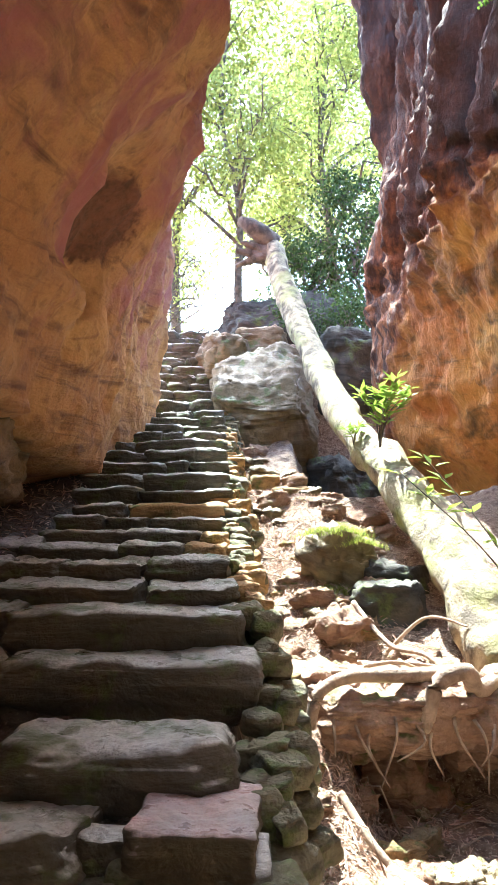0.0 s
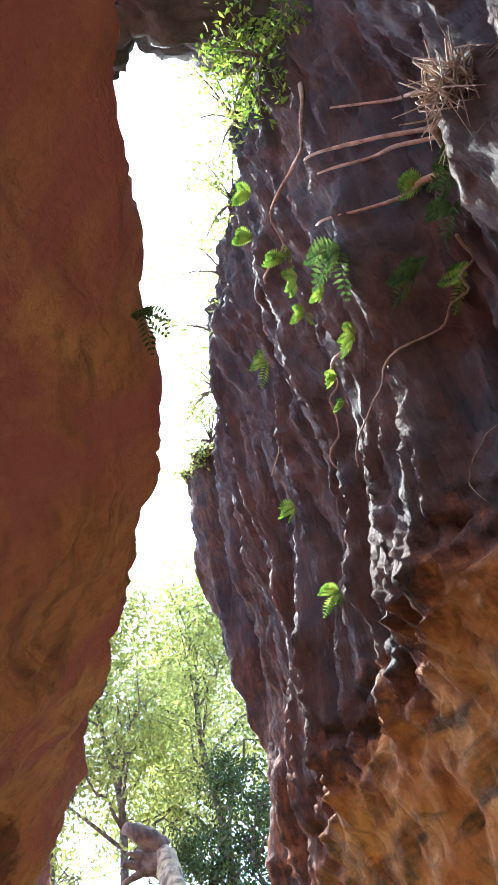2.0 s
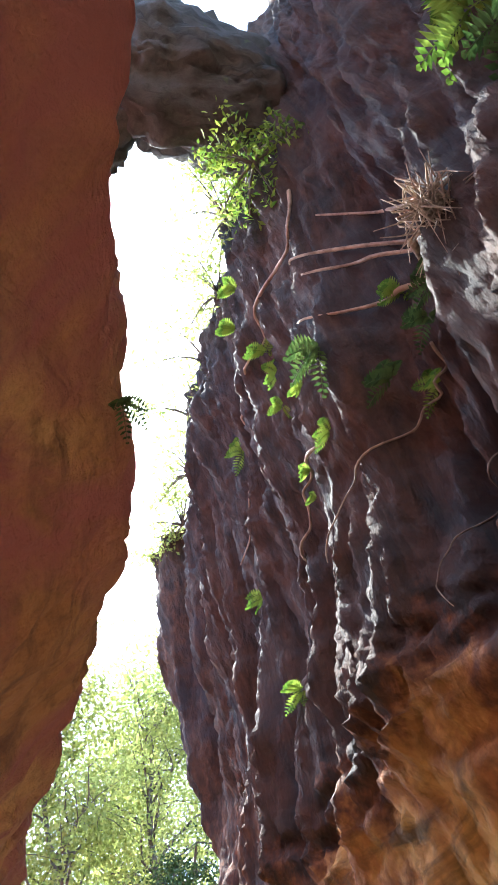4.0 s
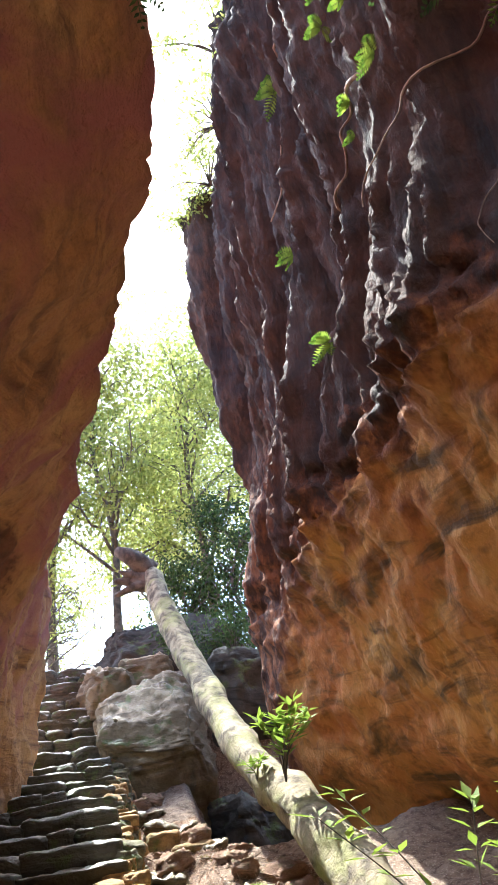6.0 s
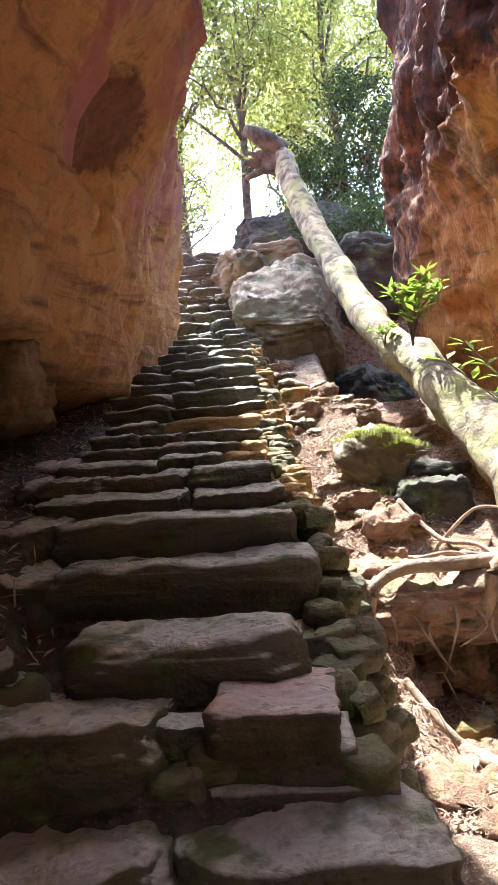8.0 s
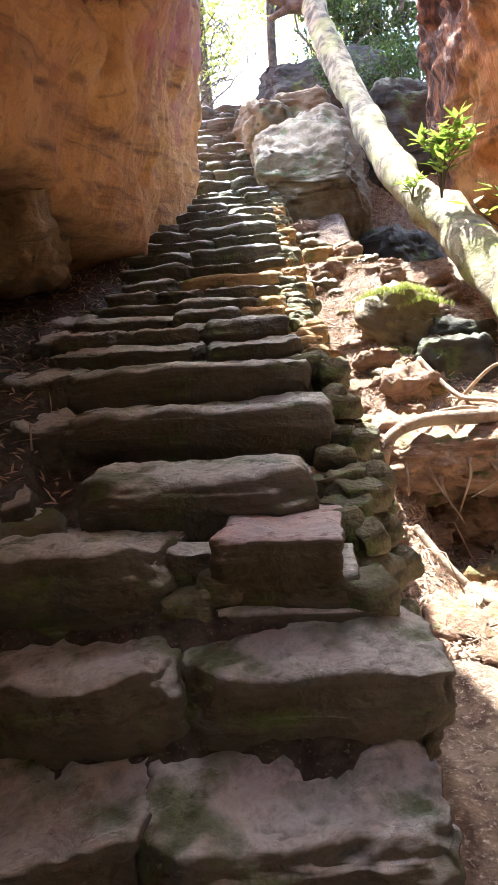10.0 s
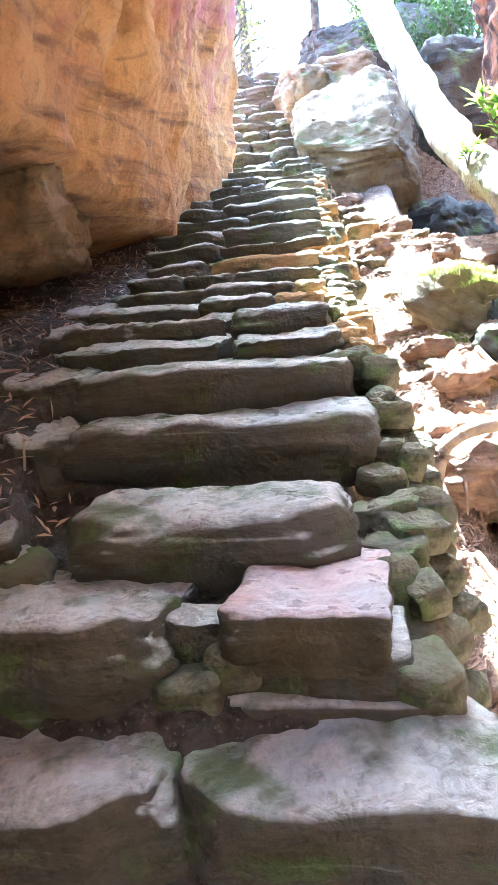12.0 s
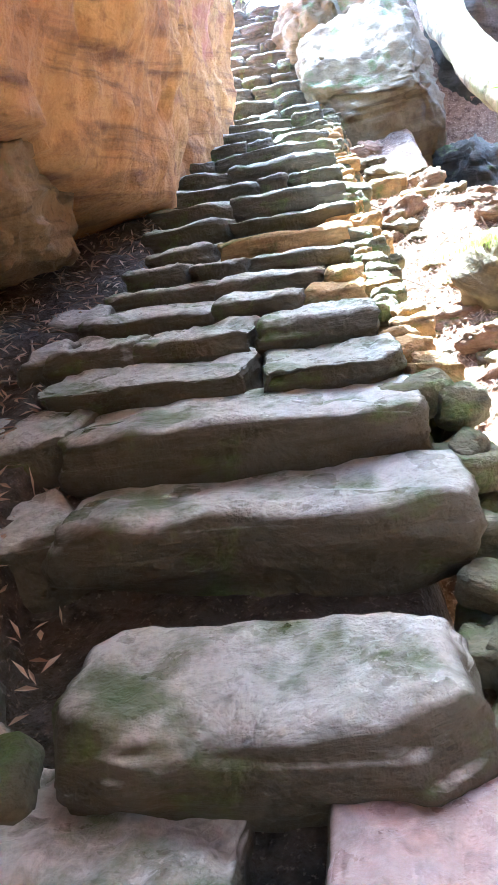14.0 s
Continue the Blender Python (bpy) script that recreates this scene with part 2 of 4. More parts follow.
def block_mesh(name, size, material, seed, cuts=9, soft=0.35, rough=0.1, chip=0.5, shear=0.0, under=0.0):
    """A broken block of stone with chipped facets and split layers: top face at z = 0, front at y = 0, centred on x."""
    bm = bmesh.new()
    bmesh.ops.create_cube(bm, size=2)
    bmesh.ops.subdivide_edges(bm, edges=bm.edges[:], cuts=cuts, use_grid_fill=True)
    sx, sy, sz = size
    q = random.Random(int(seed * 1000))
    off = Vector((seed * 3.71, seed * 1.37, seed * 7.9))
    small = min(size)
    r = soft * small * 0.6 + 0.012 * small
    half = Vector((sx / 2, sy / 2, sz / 2))
    # planes that shave corners and edges
    shaves = []
    for k in range(16):
        c = Vector((q.choice((-1, 1, q.uniform(-1, 1))), q.choice((-1, -1, 1)), q.choice((-1, 0.6, 0.6, q.uniform(-1, 1)))))
        n = Vector((c.x * q.uniform(0.2, 1), c.y * q.uniform(0.4, 1.2), c.z * q.uniform(0.2, 1.1))).normalized()
        corner = Vector((math.copysign(half.x, n.x), math.copysign(half.y, n.y), math.copysign(half.z, n.z)))
        shaves.append((n, n.dot(corner) - small * q.uniform(0.12, 0.34) * (0.7 + soft)))
    slant = [q.uniform(-0.06, 0.06) for _ in range(4)]
    for v in bm.verts:
        p = Vector([math.copysign(abs(c) ** 0.8, c) * h for c, h in zip(v.co, half)])
        core = Vector([math.copysign(min(abs(c), h - r * m), c) for c, h, m in zip(p, half, (1.0, 1.0, 0.8))])
        d = p - core
        out = d.normalized() if d.length > 1e-6 else Vector(v.co).normalized()
        w = core + out * (r if d.length > 1e-6 else 0.0)
        u = Vector((w.x / half.x, w.y / half.y, w.z / half.z))
        for n, far in shaves:
            k = w.dot(n) - far
            if k > 0:
                w -= n * k * 0.92
        w.x += half.x * (slant[0] * u.z + slant[1] * u.y)
        w.y += half.y * (slant[2] * u.x + 0.3 * fbm(Vector((w.x * 2.0, 0, 0)) + off, 3) * min(1.0, 0.3 / sx)) * (1 if u.y < 0 else 0)
        g = fbm(w * 1.8 + off, 3) * 0.8 + fbm(w * 6 + off, 4) * 0.5 + fbm(w * 17 + off, 3) * 0.22
        crack = max(0.0, 0.16 - abs(fbm(w * 3.2 + off * 1.7, 3))) * -2.2
        side = 1 - min(1, abs(u.z) ** 4)
        band = fbm(Vector((w.x * 1.0, w.y * 1.0, w.z * 14)) + off, 3)
        band = math.copysign(abs(band) ** 0.6, band) * 0.5 * side
        w += out * (g + band * chip + crack) * rough * min(small, 0.9) * 1.1
        if u.z > 0.5:
            lay = fbm(Vector((w.x, w.y * 1.6, 0)) * 2.4 + off, 4) * 3.0
            w.z += (math.floor(lay) + min(1.0, (lay - math.floor(lay)) * 5)) * 0.09 * rough * min(small, 0.9) * (1 - min(1.0, max(abs(u.x), abs(u.y))) ** 6)
        w.z += shear * w.y * max(0.0, u.z)
        if u.y < 0:
            w.y += under * min(1.0, max(0.0, 0.35 - u.z)) * -u.y
        v.co = w + Vector((0, sy / 2, -sz / 2))
    me = bpy.data.meshes.new(name)
    bm.to_mesh(me)
    bm.free()
    me.materials.append(material)
    me.polygons.foreach_set("use_smooth", [True] * len(me.polygons))
    return me


def boulder(name, centre, size, material, seed, label, turn=0.0, cuts=20, soft=0.6, rough=0.14, category="boulder", tip=(0, 0), shear=0.0):
    me = block_mesh(name, size, material, seed, cuts, soft, rough, 0.5, shear)
    ob = put(name, me, at=pose(centre[0], centre[1], centre[2], tip[0], tip[1], turn) @ pose(0, -size[1] / 2, size[2] / 2))
    return tagged(ob, label, category)


def tube(points, radii, sides=8, wob=0.0, seed=0):
    """Vertices and faces of a tapered tube along a polyline."""
    pts = [Vector(p) for p in points]
    verts, faces = [], []
    for i, p in enumerate(pts):
        d = (pts[min(i + 1, len(pts) - 1)] - pts[max(i - 1, 0)]).normalized()
        a = d.cross(Vector((0.3, 0.2, 1)) if abs(d.z) < 0.9 else Vector((1, 0, 0))).normalized()
        b = d.cross(a)
        for k in range(sides):
            w = 2 * math.pi * k / sides
            o = a * math.cos(w) + b * math.sin(w)
            r = radii[i]
            if wob:
                r *= 1 + wob * fbm(p * 2.5 + o * 0.8 + Vector((seed, 0, 0)), 4)
            verts.append(p + o * r)
    n = len(pts)
    for i in range(n - 1):
        for k in range(sides):
            a, b = i * sides + k, i * sides + (k + 1) % sides
            faces.append((a, b, b + sides, a + sides))
    faces.append(tuple(range(sides))[::-1])
    faces.append(tuple((n - 1) * sides + k for k in range(sides)))
    return verts, faces


def joined(pieces):
    verts, faces = [], []
    for v, f in pieces:
        k = len(verts)
        verts += v
        faces += [tuple(i + k for i in q) for q in f]
    return verts, faces


def curve_points(points, n):
    """A smooth run of n points through a few."""
    p = np.array([tuple(q) for q in points], float)
    t = np.linspace(0, len(p) - 1, n)
    out = []
    for u in t:
        i = min(int(u), len(p) - 2)
        f = u - i
        p0, p1, p2, p3 = p[max(i - 1, 0)], p[i], p[i + 1], p[min(i + 2, len(p) - 1)]
        out.append(0.5 * (2 * p1 + (p2 - p0) * f + (2 * p0 - 5 * p1 + 4 * p2 - p3) * f * f + (3 * p1 - p0 - 3 * p2 + p3) * f ** 3))
    return [Vector(o) for o in out]


def leaves_mesh(name, centres, rng, length, width, material, droop=0.0, curl=0.25):
    """Many small folded leaves, each of two quads, at given centres."""
    n = len(centres)
    c = np.asarray(centres, float)
    d = rng.normal(size=(n, 3))
    d[:, 2] -= droop
    d /= np.linalg.norm(d, axis=1)[:, None]
    s = np.cross(d, rng.normal(size=(n, 3)))
    s /= np.linalg.norm(s, axis=1)[:, None]
    u = np.cross(d, s)
    ln = length * rng.uniform(0.6, 1.3, n)[:, None]
    wd = width * rng.uniform(0.7, 1.3, n)[:, None]
    v = np.empty((n, 6, 3))
    v[:, 0] = c - d * ln / 2
    v[:, 1] = c + s * wd / 2 + u * wd * curl
    v[:, 2] = c + d * ln / 2
    v[:, 3] = c - s * wd / 2 + u * wd * curl
    v[:, 4] = c - d * ln * 0.1
    v[:, 5] = c
    v = v[:, :4]
    f = np.arange(n * 4).reshape(n, 4)
    me = bpy.data.meshes.new(name)
    me.vertices.add(n * 4), me.loops.add(n * 4), me.polygons.add(n)
    me.vertices.foreach_set("co", v.reshape(-1).astype(np.float32))
    me.loops.foreach_set("vertex_index", f.reshape(-1).astype(np.int32))
    me.polygons.foreach_set("loop_start", (np.arange(n) * 4).astype(np.int32))
    me.update(calc_edges=True)
    me.validate()
    me.materials.append(material)
    return me


# ---- plan ----
STEP_Y = [1.0, 1.68, 2.06, 2.4, 2.85, 3.62, 4.03, 4.45, 4.92, 5.4, 5.85, 6.27, 6.65] + [6.65 + 0.52 * i for i in range(1, 10)] + [11.33 + 0.39 * i for i in range(1, 11)]
STEP_Z = [-0.16, 0.17, 0.44, 0.74, 0.86, 0.98, 1.17, 1.27, 1.36, 1.44, 1.51, 1.6, 1.7] + [1.7 + 0.148 * i for i in range(1, 10)] + [3.03 + 0.207 * i for i in range(1, 11)]
stair_z = lambda y: float(np.interp(y, [-3, 0.9] + STEP_Y + [18, 40], [0.1, 0.1] + STEP_Z + [5.2, 6.2]))
stair_left = smoothed([-3, 1.7, 3.2, 4.2, 5.0, 7, 9, 11.3, 15.3], [-1.4, -1.3, -1.3, -1.45, -1.75, -1.65, -1.75, -1.6, -1.85])
stair_right = smoothed([-3, 1.7, 2.1, 2.6, 3.7, 5.0, 6.6, 11.3, 15.3], [0.14, 0.14, 0.2, 0.02, 0.04, -0.12, -0.2, -0.42, -0.75])
gully_z = smoothed([-6, 1, 3, 4.2, 4.7, 5.6, 7, 9, 11.3, 13, 15.5, 17], [-0.2, -0.15, -0.05, 0.12, 0.42, 0.55, 1.1, 1.85, 2.5, 3.7, 4.9, 5.1])

# left cliff: x of its brow at z = 5 and of its foot at z = 2
left_brow = smoothed([-10, 0.8, 1.8, 2.5, 3.3, 4, 5, 5.6, 7.2, 8.8, 10.5, 12], [0.05, 0.06, 0.14, 0.27, 0.09, -0.06, -0.19, -0.42, -0.68, -1.0, -1.13, -1.3])
left_foot = smoothed([-10, 0, 3, 5, 6, 7, 8, 9, 11.3, 12], [-1.6, -1.7, -1.85, -1.65, -1.7, -1.55, -1.55, -1.7, -1.5, -1.5])
left_low = smoothed([-10, 1, 3, 4, 5, 6, 7, 8, 9, 10, 12], [0.5, 1.6, 2.2, 2.4, 2.42, 2.32, 2.08, 2.0, 1.95, 1.5, 1.5])
right_profile = smoothed([-1, 0.3, 1.2, 1.8, 2.4, 3.2, 4.2, 4.6, 5.2, 7, 9, 11.2, 12.2, 16], [3.2, 3.5, 3.6, 3.4, 2.85, 2.5, 2.2, 2.06, 2.04, 2.1, 2.02, 1.82, 1.95, 2.3])


def cliff(name, side, columns, rows, face, top, end, label, material):
    """A rock mass with a modelled inner face, a rounded far end, a flat top and an outer side."""
    out = -1 if side == "left" else 1
    ys = np.concatenate([np.linspace(-9, -2, columns // 6), np.linspace(-1.9, end, columns), end + np.linspace(0.02, 1, 26) ** 1.6 * 2.4])
    verts = []
    for y in ys:
        past = max(0.0, y - end)
        away = past ** 1.5 * 4.5
        h = top(y)
        for z in np.linspace(-0.8, h, rows):
            x = face(min(y, end), z) + out * away * (1 if z < h else 1.2)
            p = Vector((x, y * 1.0, z))
            tall = 1 - 0.75 * min(1, max(0, z - 4.2)) if side == "right" else 1
            q = Vector((p.x, p.y, p.z * tall))
            d = fbm(p * 0.55 + Vector((9 * out, 0, 0)), 5) * 0.16 + fbm(q * 1.9, 5) * 0.09 + fbm(q * 6, 4) * 0.03
            d += 0.1 * max(0.0, 0.25 - abs(fbm(Vector((p.x, p.y * 0.9 + p.z * 0.5, p.z * 1.2)) * 0.9, 4)))
            if side == "right" and z > 4.2:
                k = min(1, (z - 4.2) * 1.5)
                slab = fbm(Vector((p.x, p.y * 0.75 + p.z * 0.2, p.z * 0.1)), 3)
                rib = abs(fbm(Vector((p.x, p.y * 1.5 + p.z * 0.33, p.z * 0.16)), 3))
                thin = abs(fbm(Vector((7, p.y * 4.2 + p.z * 0.8, p.z * 0.35)), 4))
                flake = fbm(Vector((3, p.y * 2.2 + p.z * 0.5, p.z * 0.28)), 4)
                d += (0.3 * math.copysign(abs(slab) ** 0.6, slab) + 0.3 * min(rib, 0.45) - 0.1 + 0.2 * min(thin, 0.35) + 0.1 * math.copysign(abs(flake) ** 0.5, flake)) * k
            p.x += out * d * min(1.0, 0.5 + abs(z - 1))
            p.y += fbm(p * 1.3 + Vector((4, 4, 4)), 4) * 0.1
            verts.append(p)
        for k, dz in ((0.4, 0.25), (1.2, 0.5), (3, 0.7), (7, 0.4), (14, -1)):
            verts.append(Vector((face(min(y, end), h) + out * (away * 1.2 + k), y, h + dz + 0.3 * fbm(Vector((k, y, 0)), 3))))
        verts.append(Vector((face(min(y, end), h) + out * (away * 1.2 + 15), y, -1)))
    me = mesh_of(name, verts, grid_faces(len(ys), rows + 6, flip=(side == "left")), material)
    return tagged(put(name, me), label, "cliff", kind="structure")


def left_face(y, z):
    lo, foot, brow = float(left_low(y)), float(left_foot(y)), float(left_brow(y))
    if z > 5:
        x = brow - 0.03 * (z - 5) - 0.6 * max(0, z - 6.0)
    elif z > lo:
        f = (z - lo) / (5 - lo)
        x = foot + (brow - foot) * (0.25 * f + 0.75 * f * f)
    else:
        x = foot - min(1.6, 2.6 * (lo - z) ** 0.6) * float(np.interp(y, [1, 4, 8.4, 9.6], [0.1, 1, 1, 0.1]))
    # a tall hollow with a ledge under it
    u, v = (y - 5.7) - 0.8 * (z - 3.84), 1.6 * (y - 5.7) + 2.0 * (z - 3.84)
    x -= 0.22 * math.exp(-(u * u + v * v) ** 4)
    x += 0.16 * math.exp(-((y - 5.6) / 0.8) ** 4 - ((z - 3.3) / 0.14) ** 2)
    x -= 0.3 * math.exp(-((y - 3.6) / 0.5) ** 2 - ((z - 3.25) / 0.2) ** 2)
    return x


def right_face(y, z):
    x = float(right_profile(z)) + 0.05 * (7 - y) + (0.08 if z > 4.6 else 0.0)
    if z < 4.4:
        x -= float(np.interp(y, [8.5, 11], [0.0, 0.55])) * float(np.interp(z, [2, 3, 4.4], [1, 0.8, 0.1]))
    return x


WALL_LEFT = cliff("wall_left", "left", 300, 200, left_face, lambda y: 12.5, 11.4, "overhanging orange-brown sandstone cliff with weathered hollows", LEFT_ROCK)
WALL_RIGHT = cliff("wall_right", "right", 300, 240, right_face, lambda y: float(np.interp(y, [0, 1.6, 2.6, 11], [15, 15, 12.6, 12.4])), 11.2, "tall dark fluted sandstone cliff with ochre undercut", RIGHT_ROCK)


def ground():
    xs = np.concatenate([-4 - np.geomspace(400, 0.4, 18), np.linspace(-4, 4.6, 130), 4.6 + np.geomspace(0.4, 400, 18)])
    ys = np.concatenate([-8 - np.geomspace(300, 0.5, 12), np.linspace(-8, 1, 50), np.linspace(1.07, 13, 170), np.linspace(13.2, 20, 30), 20 + np.geomspace(0.5, 500, 24)])
    verts = []
    for y in ys:
        sl, sr, gz, sz = float(stair_left(y)), float(stair_right(y)), float(gully_z(y)), stair_z(y)
        for x in xs:
            if y > 17:
                z = 5.1 + 0.05 * min(y - 17, 60) + (0.10 * max(0, min(x, 20)) if x > 0 else 0.06 * max(x, -20)) * min(1, (y - 17) / 6)
            else:
                w = min(1, max(0, (x - sr + 0.15) / 0.2))
                step = min(1, max(0, (x - 0.2) / 0.5)) if y > 4.2 else 1
                z = (sz - 0.28) * (1 - w) + w * (gz - 0.1 * (1 - step))
                if 3.2 < y < 5.15:
                    z -= min(1, max(0, (x - 0.5) / 0.25)) * min(1, (y - 3.2) / 0.8) * (gz + 0.2)
                if x < sl:
                    z += 0.16 + 0.1 * min(1, sl - x)
                z += 0.12 * max(0, x - 2.0) if y > 5 else 0
            if 8.6 < y < 13:
                z -= 2.0 * min(1, max(0, (x - 0.65) / 0.5)) * min(1, max(0, (y - 8.7) / 0.7)) * min(1, (13 - y) / 1.5)
            p = Vector((x, y, 0))
            z += fbm(p * 1.2, 5) * 0.09 + fbm(p * 5, 4) * 0.03 + (fbm(p * 0.1, 3) * 0.8 if y > 19 else 0)
            verts.append(Vector((x, y, z)))
    me = mesh_of("ground", verts, grid_faces(len(ys), len(xs)), EARTH)
    # darker earth from the stairs' open edge leftwards
    me.materials.append(DARK_EARTH)
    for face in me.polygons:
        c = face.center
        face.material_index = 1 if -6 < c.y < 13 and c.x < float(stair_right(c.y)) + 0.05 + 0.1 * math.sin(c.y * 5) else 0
    return tagged(put("ground", me), "red-brown earth with leaf litter and twigs", "ground", kind="structure")


GROUND = ground()


def back_blocker():
    """Unseen rock wall added behind the camera, to keep light off the risers."""
    verts = []
    for z in np.linspace(-1, 14, 60):
        for x in np.linspace(-6, 7, 60):
            p = Vector((x, -5.0, z))
            verts.append(p + Vector((0, -fbm(p * 0.5, 5) * 0.6, 0)))
    verts += [v + Vector((0, -3, 0)) for v in verts]
    n = 3600
    f = grid_faces(60, 60)
    f += [tuple(i + n for i in q[::-1]) for q in f]
    f += [(3540 + i + 1, 3540 + i, 3540 + i + n, 3541 + i + n) for i in range(59)]
    return tagged(put("back_light_block", mesh_of("back_light_block", verts, f, PALE_ROCK)), "unseen grey sandstone wall added behind to block light", "cliff", kind="structure")


back_blocker()

# ---- stairs ----
stairs = tagged(new("stone_stairs"), "timeworn irregular stone staircase, damp and mossy, with shade painted into its risers", "stairs")
# edges between the stones of the lower steps, from x to x
NEAR = {0: [(-1.5, -0.3), (-0.27, 0.7)], 1: [(-1.45, -0.54), (-0.62, 0.26)], 2: [(-1.25, -0.5), (-0.52, 0.3)],
        3: [(-1.28, -0.55), (-0.4, 0.03)], 4: [(-1.03, -0.04)], 5: [(-1.3, 0.04)], 6: [(-1.62, -1.3), (-1.29, 0.0)],
        7: [(-1.6, -0.68), (-0.66, -0.08)], 8: [(-1.7, -1.28), (-1.27, -0.7), (-0.69, -0.14)], 9: [(-1.7, -0.95), (-0.96, -0.5), (-0.48, -0.16)],
        10: [(-1.7, -1.0), (-1.0, -0.38), (-0.37, -0.16)], 11: [(-1.66, -1.26), (-1.25, -0.86), (-0.84, -0.2)], 12: [(-1.6, -1.13), (-1.12, -0.22)]}
rng = np.random.default_rng(4)
for i, (y, z) in enumerate(zip(STEP_Y, STEP_Z)):
    deep = 0.56 if i == 4 else (STEP_Y[i + 1] - y if i + 1 < len(STEP_Y) else 0.5) + 0.22
    rise = z - (STEP_Z[i - 1] if i else -0.15)
    if i in NEAR:
        spans = NEAR[i]
    else:
        a, b = float(stair_left(y)) - 0.1, float(stair_right(y)) + 0.05
        cut = a + (b - a) * np.sort(rng.uniform(0.25, 0.75, 2 if i % 3 == 0 else 1))
        spans = list(zip([a, *cut], [*cut, b]))
    for j, (a, b) in enumerate(spans):
        round_one = i in (4, 5)
        tall = 0.19 if (i, j) == (3, 1) else max(rise, 0.12) + (0.12 if not round_one else 0.2)
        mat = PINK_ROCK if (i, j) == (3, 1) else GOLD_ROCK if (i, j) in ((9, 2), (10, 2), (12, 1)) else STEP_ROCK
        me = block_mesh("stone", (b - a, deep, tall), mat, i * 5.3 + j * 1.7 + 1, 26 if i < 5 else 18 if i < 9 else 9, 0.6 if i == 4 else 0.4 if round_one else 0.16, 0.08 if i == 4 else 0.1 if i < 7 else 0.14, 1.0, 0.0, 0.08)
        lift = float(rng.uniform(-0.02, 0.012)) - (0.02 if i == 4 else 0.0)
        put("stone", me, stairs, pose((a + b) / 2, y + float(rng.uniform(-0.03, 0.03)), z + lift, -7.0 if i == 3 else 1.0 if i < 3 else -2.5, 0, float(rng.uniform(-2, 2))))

# broken fill between the white and the pink stone
for x, y, z, w, d, h in ((-0.5, 2.52, 0.67, 0.2, 0.2, 0.16), (-0.4, 2.46, 0.6, 0.13, 0.15, 0.16), (-0.52, 2.42, 0.55, 0.18, 0.16, 0.14), (-0.2, 2.47, 0.59, 0.52, 0.3, 0.13), (-0.15, 2.42, 0.49, 0.6, 0.3, 0.12), (0.12, 2.42, 0.56, 0.18, 0.25, 0.2)):
    put("stone", block_mesh("stone", (w, d, h), SIDE_ROCK if w < 0.19 else STEP_ROCK, x * 9 + z, 9, 0.2, 0.16), stairs, pose(x, y, z, 3, x * 9, x * 14))

# odd stones bedded beside the lower steps
for x, y, z, w, h in ((-1.55, 3.05, 0.78, 0.4, 0.25), (-1.3, 3.0, 0.7, 0.2, 0.16), (-1.62, 3.75, 1.0, 0.5, 0.3), (-1.85, 4.35, 1.15, 0.5, 0.3), (-1.9, 5.1, 1.35, 0.4, 0.25), (-1.55, 2.2, 0.6, 0.4, 0.3), (-2.0, 5.7, 1.45, 0.5, 0.3)):
    put("stone", block_mesh("stone", (w, w * 0.9, h), STEP_ROCK, x * 7 + y, 8, 0.5, 0.17), stairs, pose(x, y, z, 0, 5, x * 40))

# rough kerb of stacked stones down the open side
for k in range(70):
    y = 2.72 + k * 0.138 + float(rng.uniform(-0.05, 0.05))
    x = float(stair_right(y)) + float(rng.uniform(0.09, 0.17))
    x += 0.02 if y < 3.6 else 0.0
    top = stair_z(y) - (0.22 if y < 4.2 else 0.12)
    low = max(float(gully_z(y)) - 0.05, top - 0.55)
    for lv in range(1 if top - low < 0.3 else 3):
        w = float(rng.uniform(0.12, 0.25))
        h = float(rng.uniform(0.09, 0.17))
        mat = SIDE_ROCK if y < 4.2 else (GOLD_ROCK if rng.random() < 0.6 else SIDE_ROCK)
        me = block_mesh("stone", (w, w * 1.2, h), mat, k * 2.1 + lv * 0.7, 7, 0.3, 0.24)
        put("stone", me, stairs, pose(x + 0.05 * lv, y, top - lv * 0.16 + 0.02, float(rng.uniform(-9, 9)), float(rng.uniform(-9, 9)), float(rng.uniform(0, 90))))

# ---- boulders ----
boulder("boulder", (0.3, 12.15, 2.72), (1.6, 1.6, 2.2), BOULDER_ROCK, 3.3, "large sunlit wedge boulder with moss and lichen", 4, 34, 0.2, 0.12, tip=(0, -6), shear=0.72)
boulder("boulder", (-0.45, 13.5, 4.1), (0.8, 1.3, 0.95), BOULDER_ROCK, 5.1, "pale lichened boulder beside the upper steps", 12, 18, 0.3)
boulder("boulder", (0.25, 14.2, 4.6), (0.9, 1.0, 0.6), BOULDER_ROCK, 6.4, "pale mossy boulder near the stair top", -10, 16, 0.3)
boulder("boulder", (0.75, 16.3, 5.15), (3.3, 2.2, 2.2), GREY_ROCK, 8.2, "dark grey rounded boulder under the fallen trunk", 0, 26, 1.0)
boulder("boulder", (-2.2, 3.7, 1.45), (0.75, 1.2, 0.95), BROWN_ROCK, 2.7, "brown rounded boulder beside the steps", 6, 20, 0.5)
boulder("boulder", (-1.75, 2.5, 0.9), (0.7, 0.8, 0.75), BROWN_ROCK, 9.7, "dark brown block of stone at the cliff foot", -8, 20, 0.3)
boulder("boulder", (-2.5, 6.0, 2.1), (1.2, 1.5, 0.7), BROWN_ROCK, 4.4, "ochre boulder wedged under the overhang", 10, 20, 0.5)
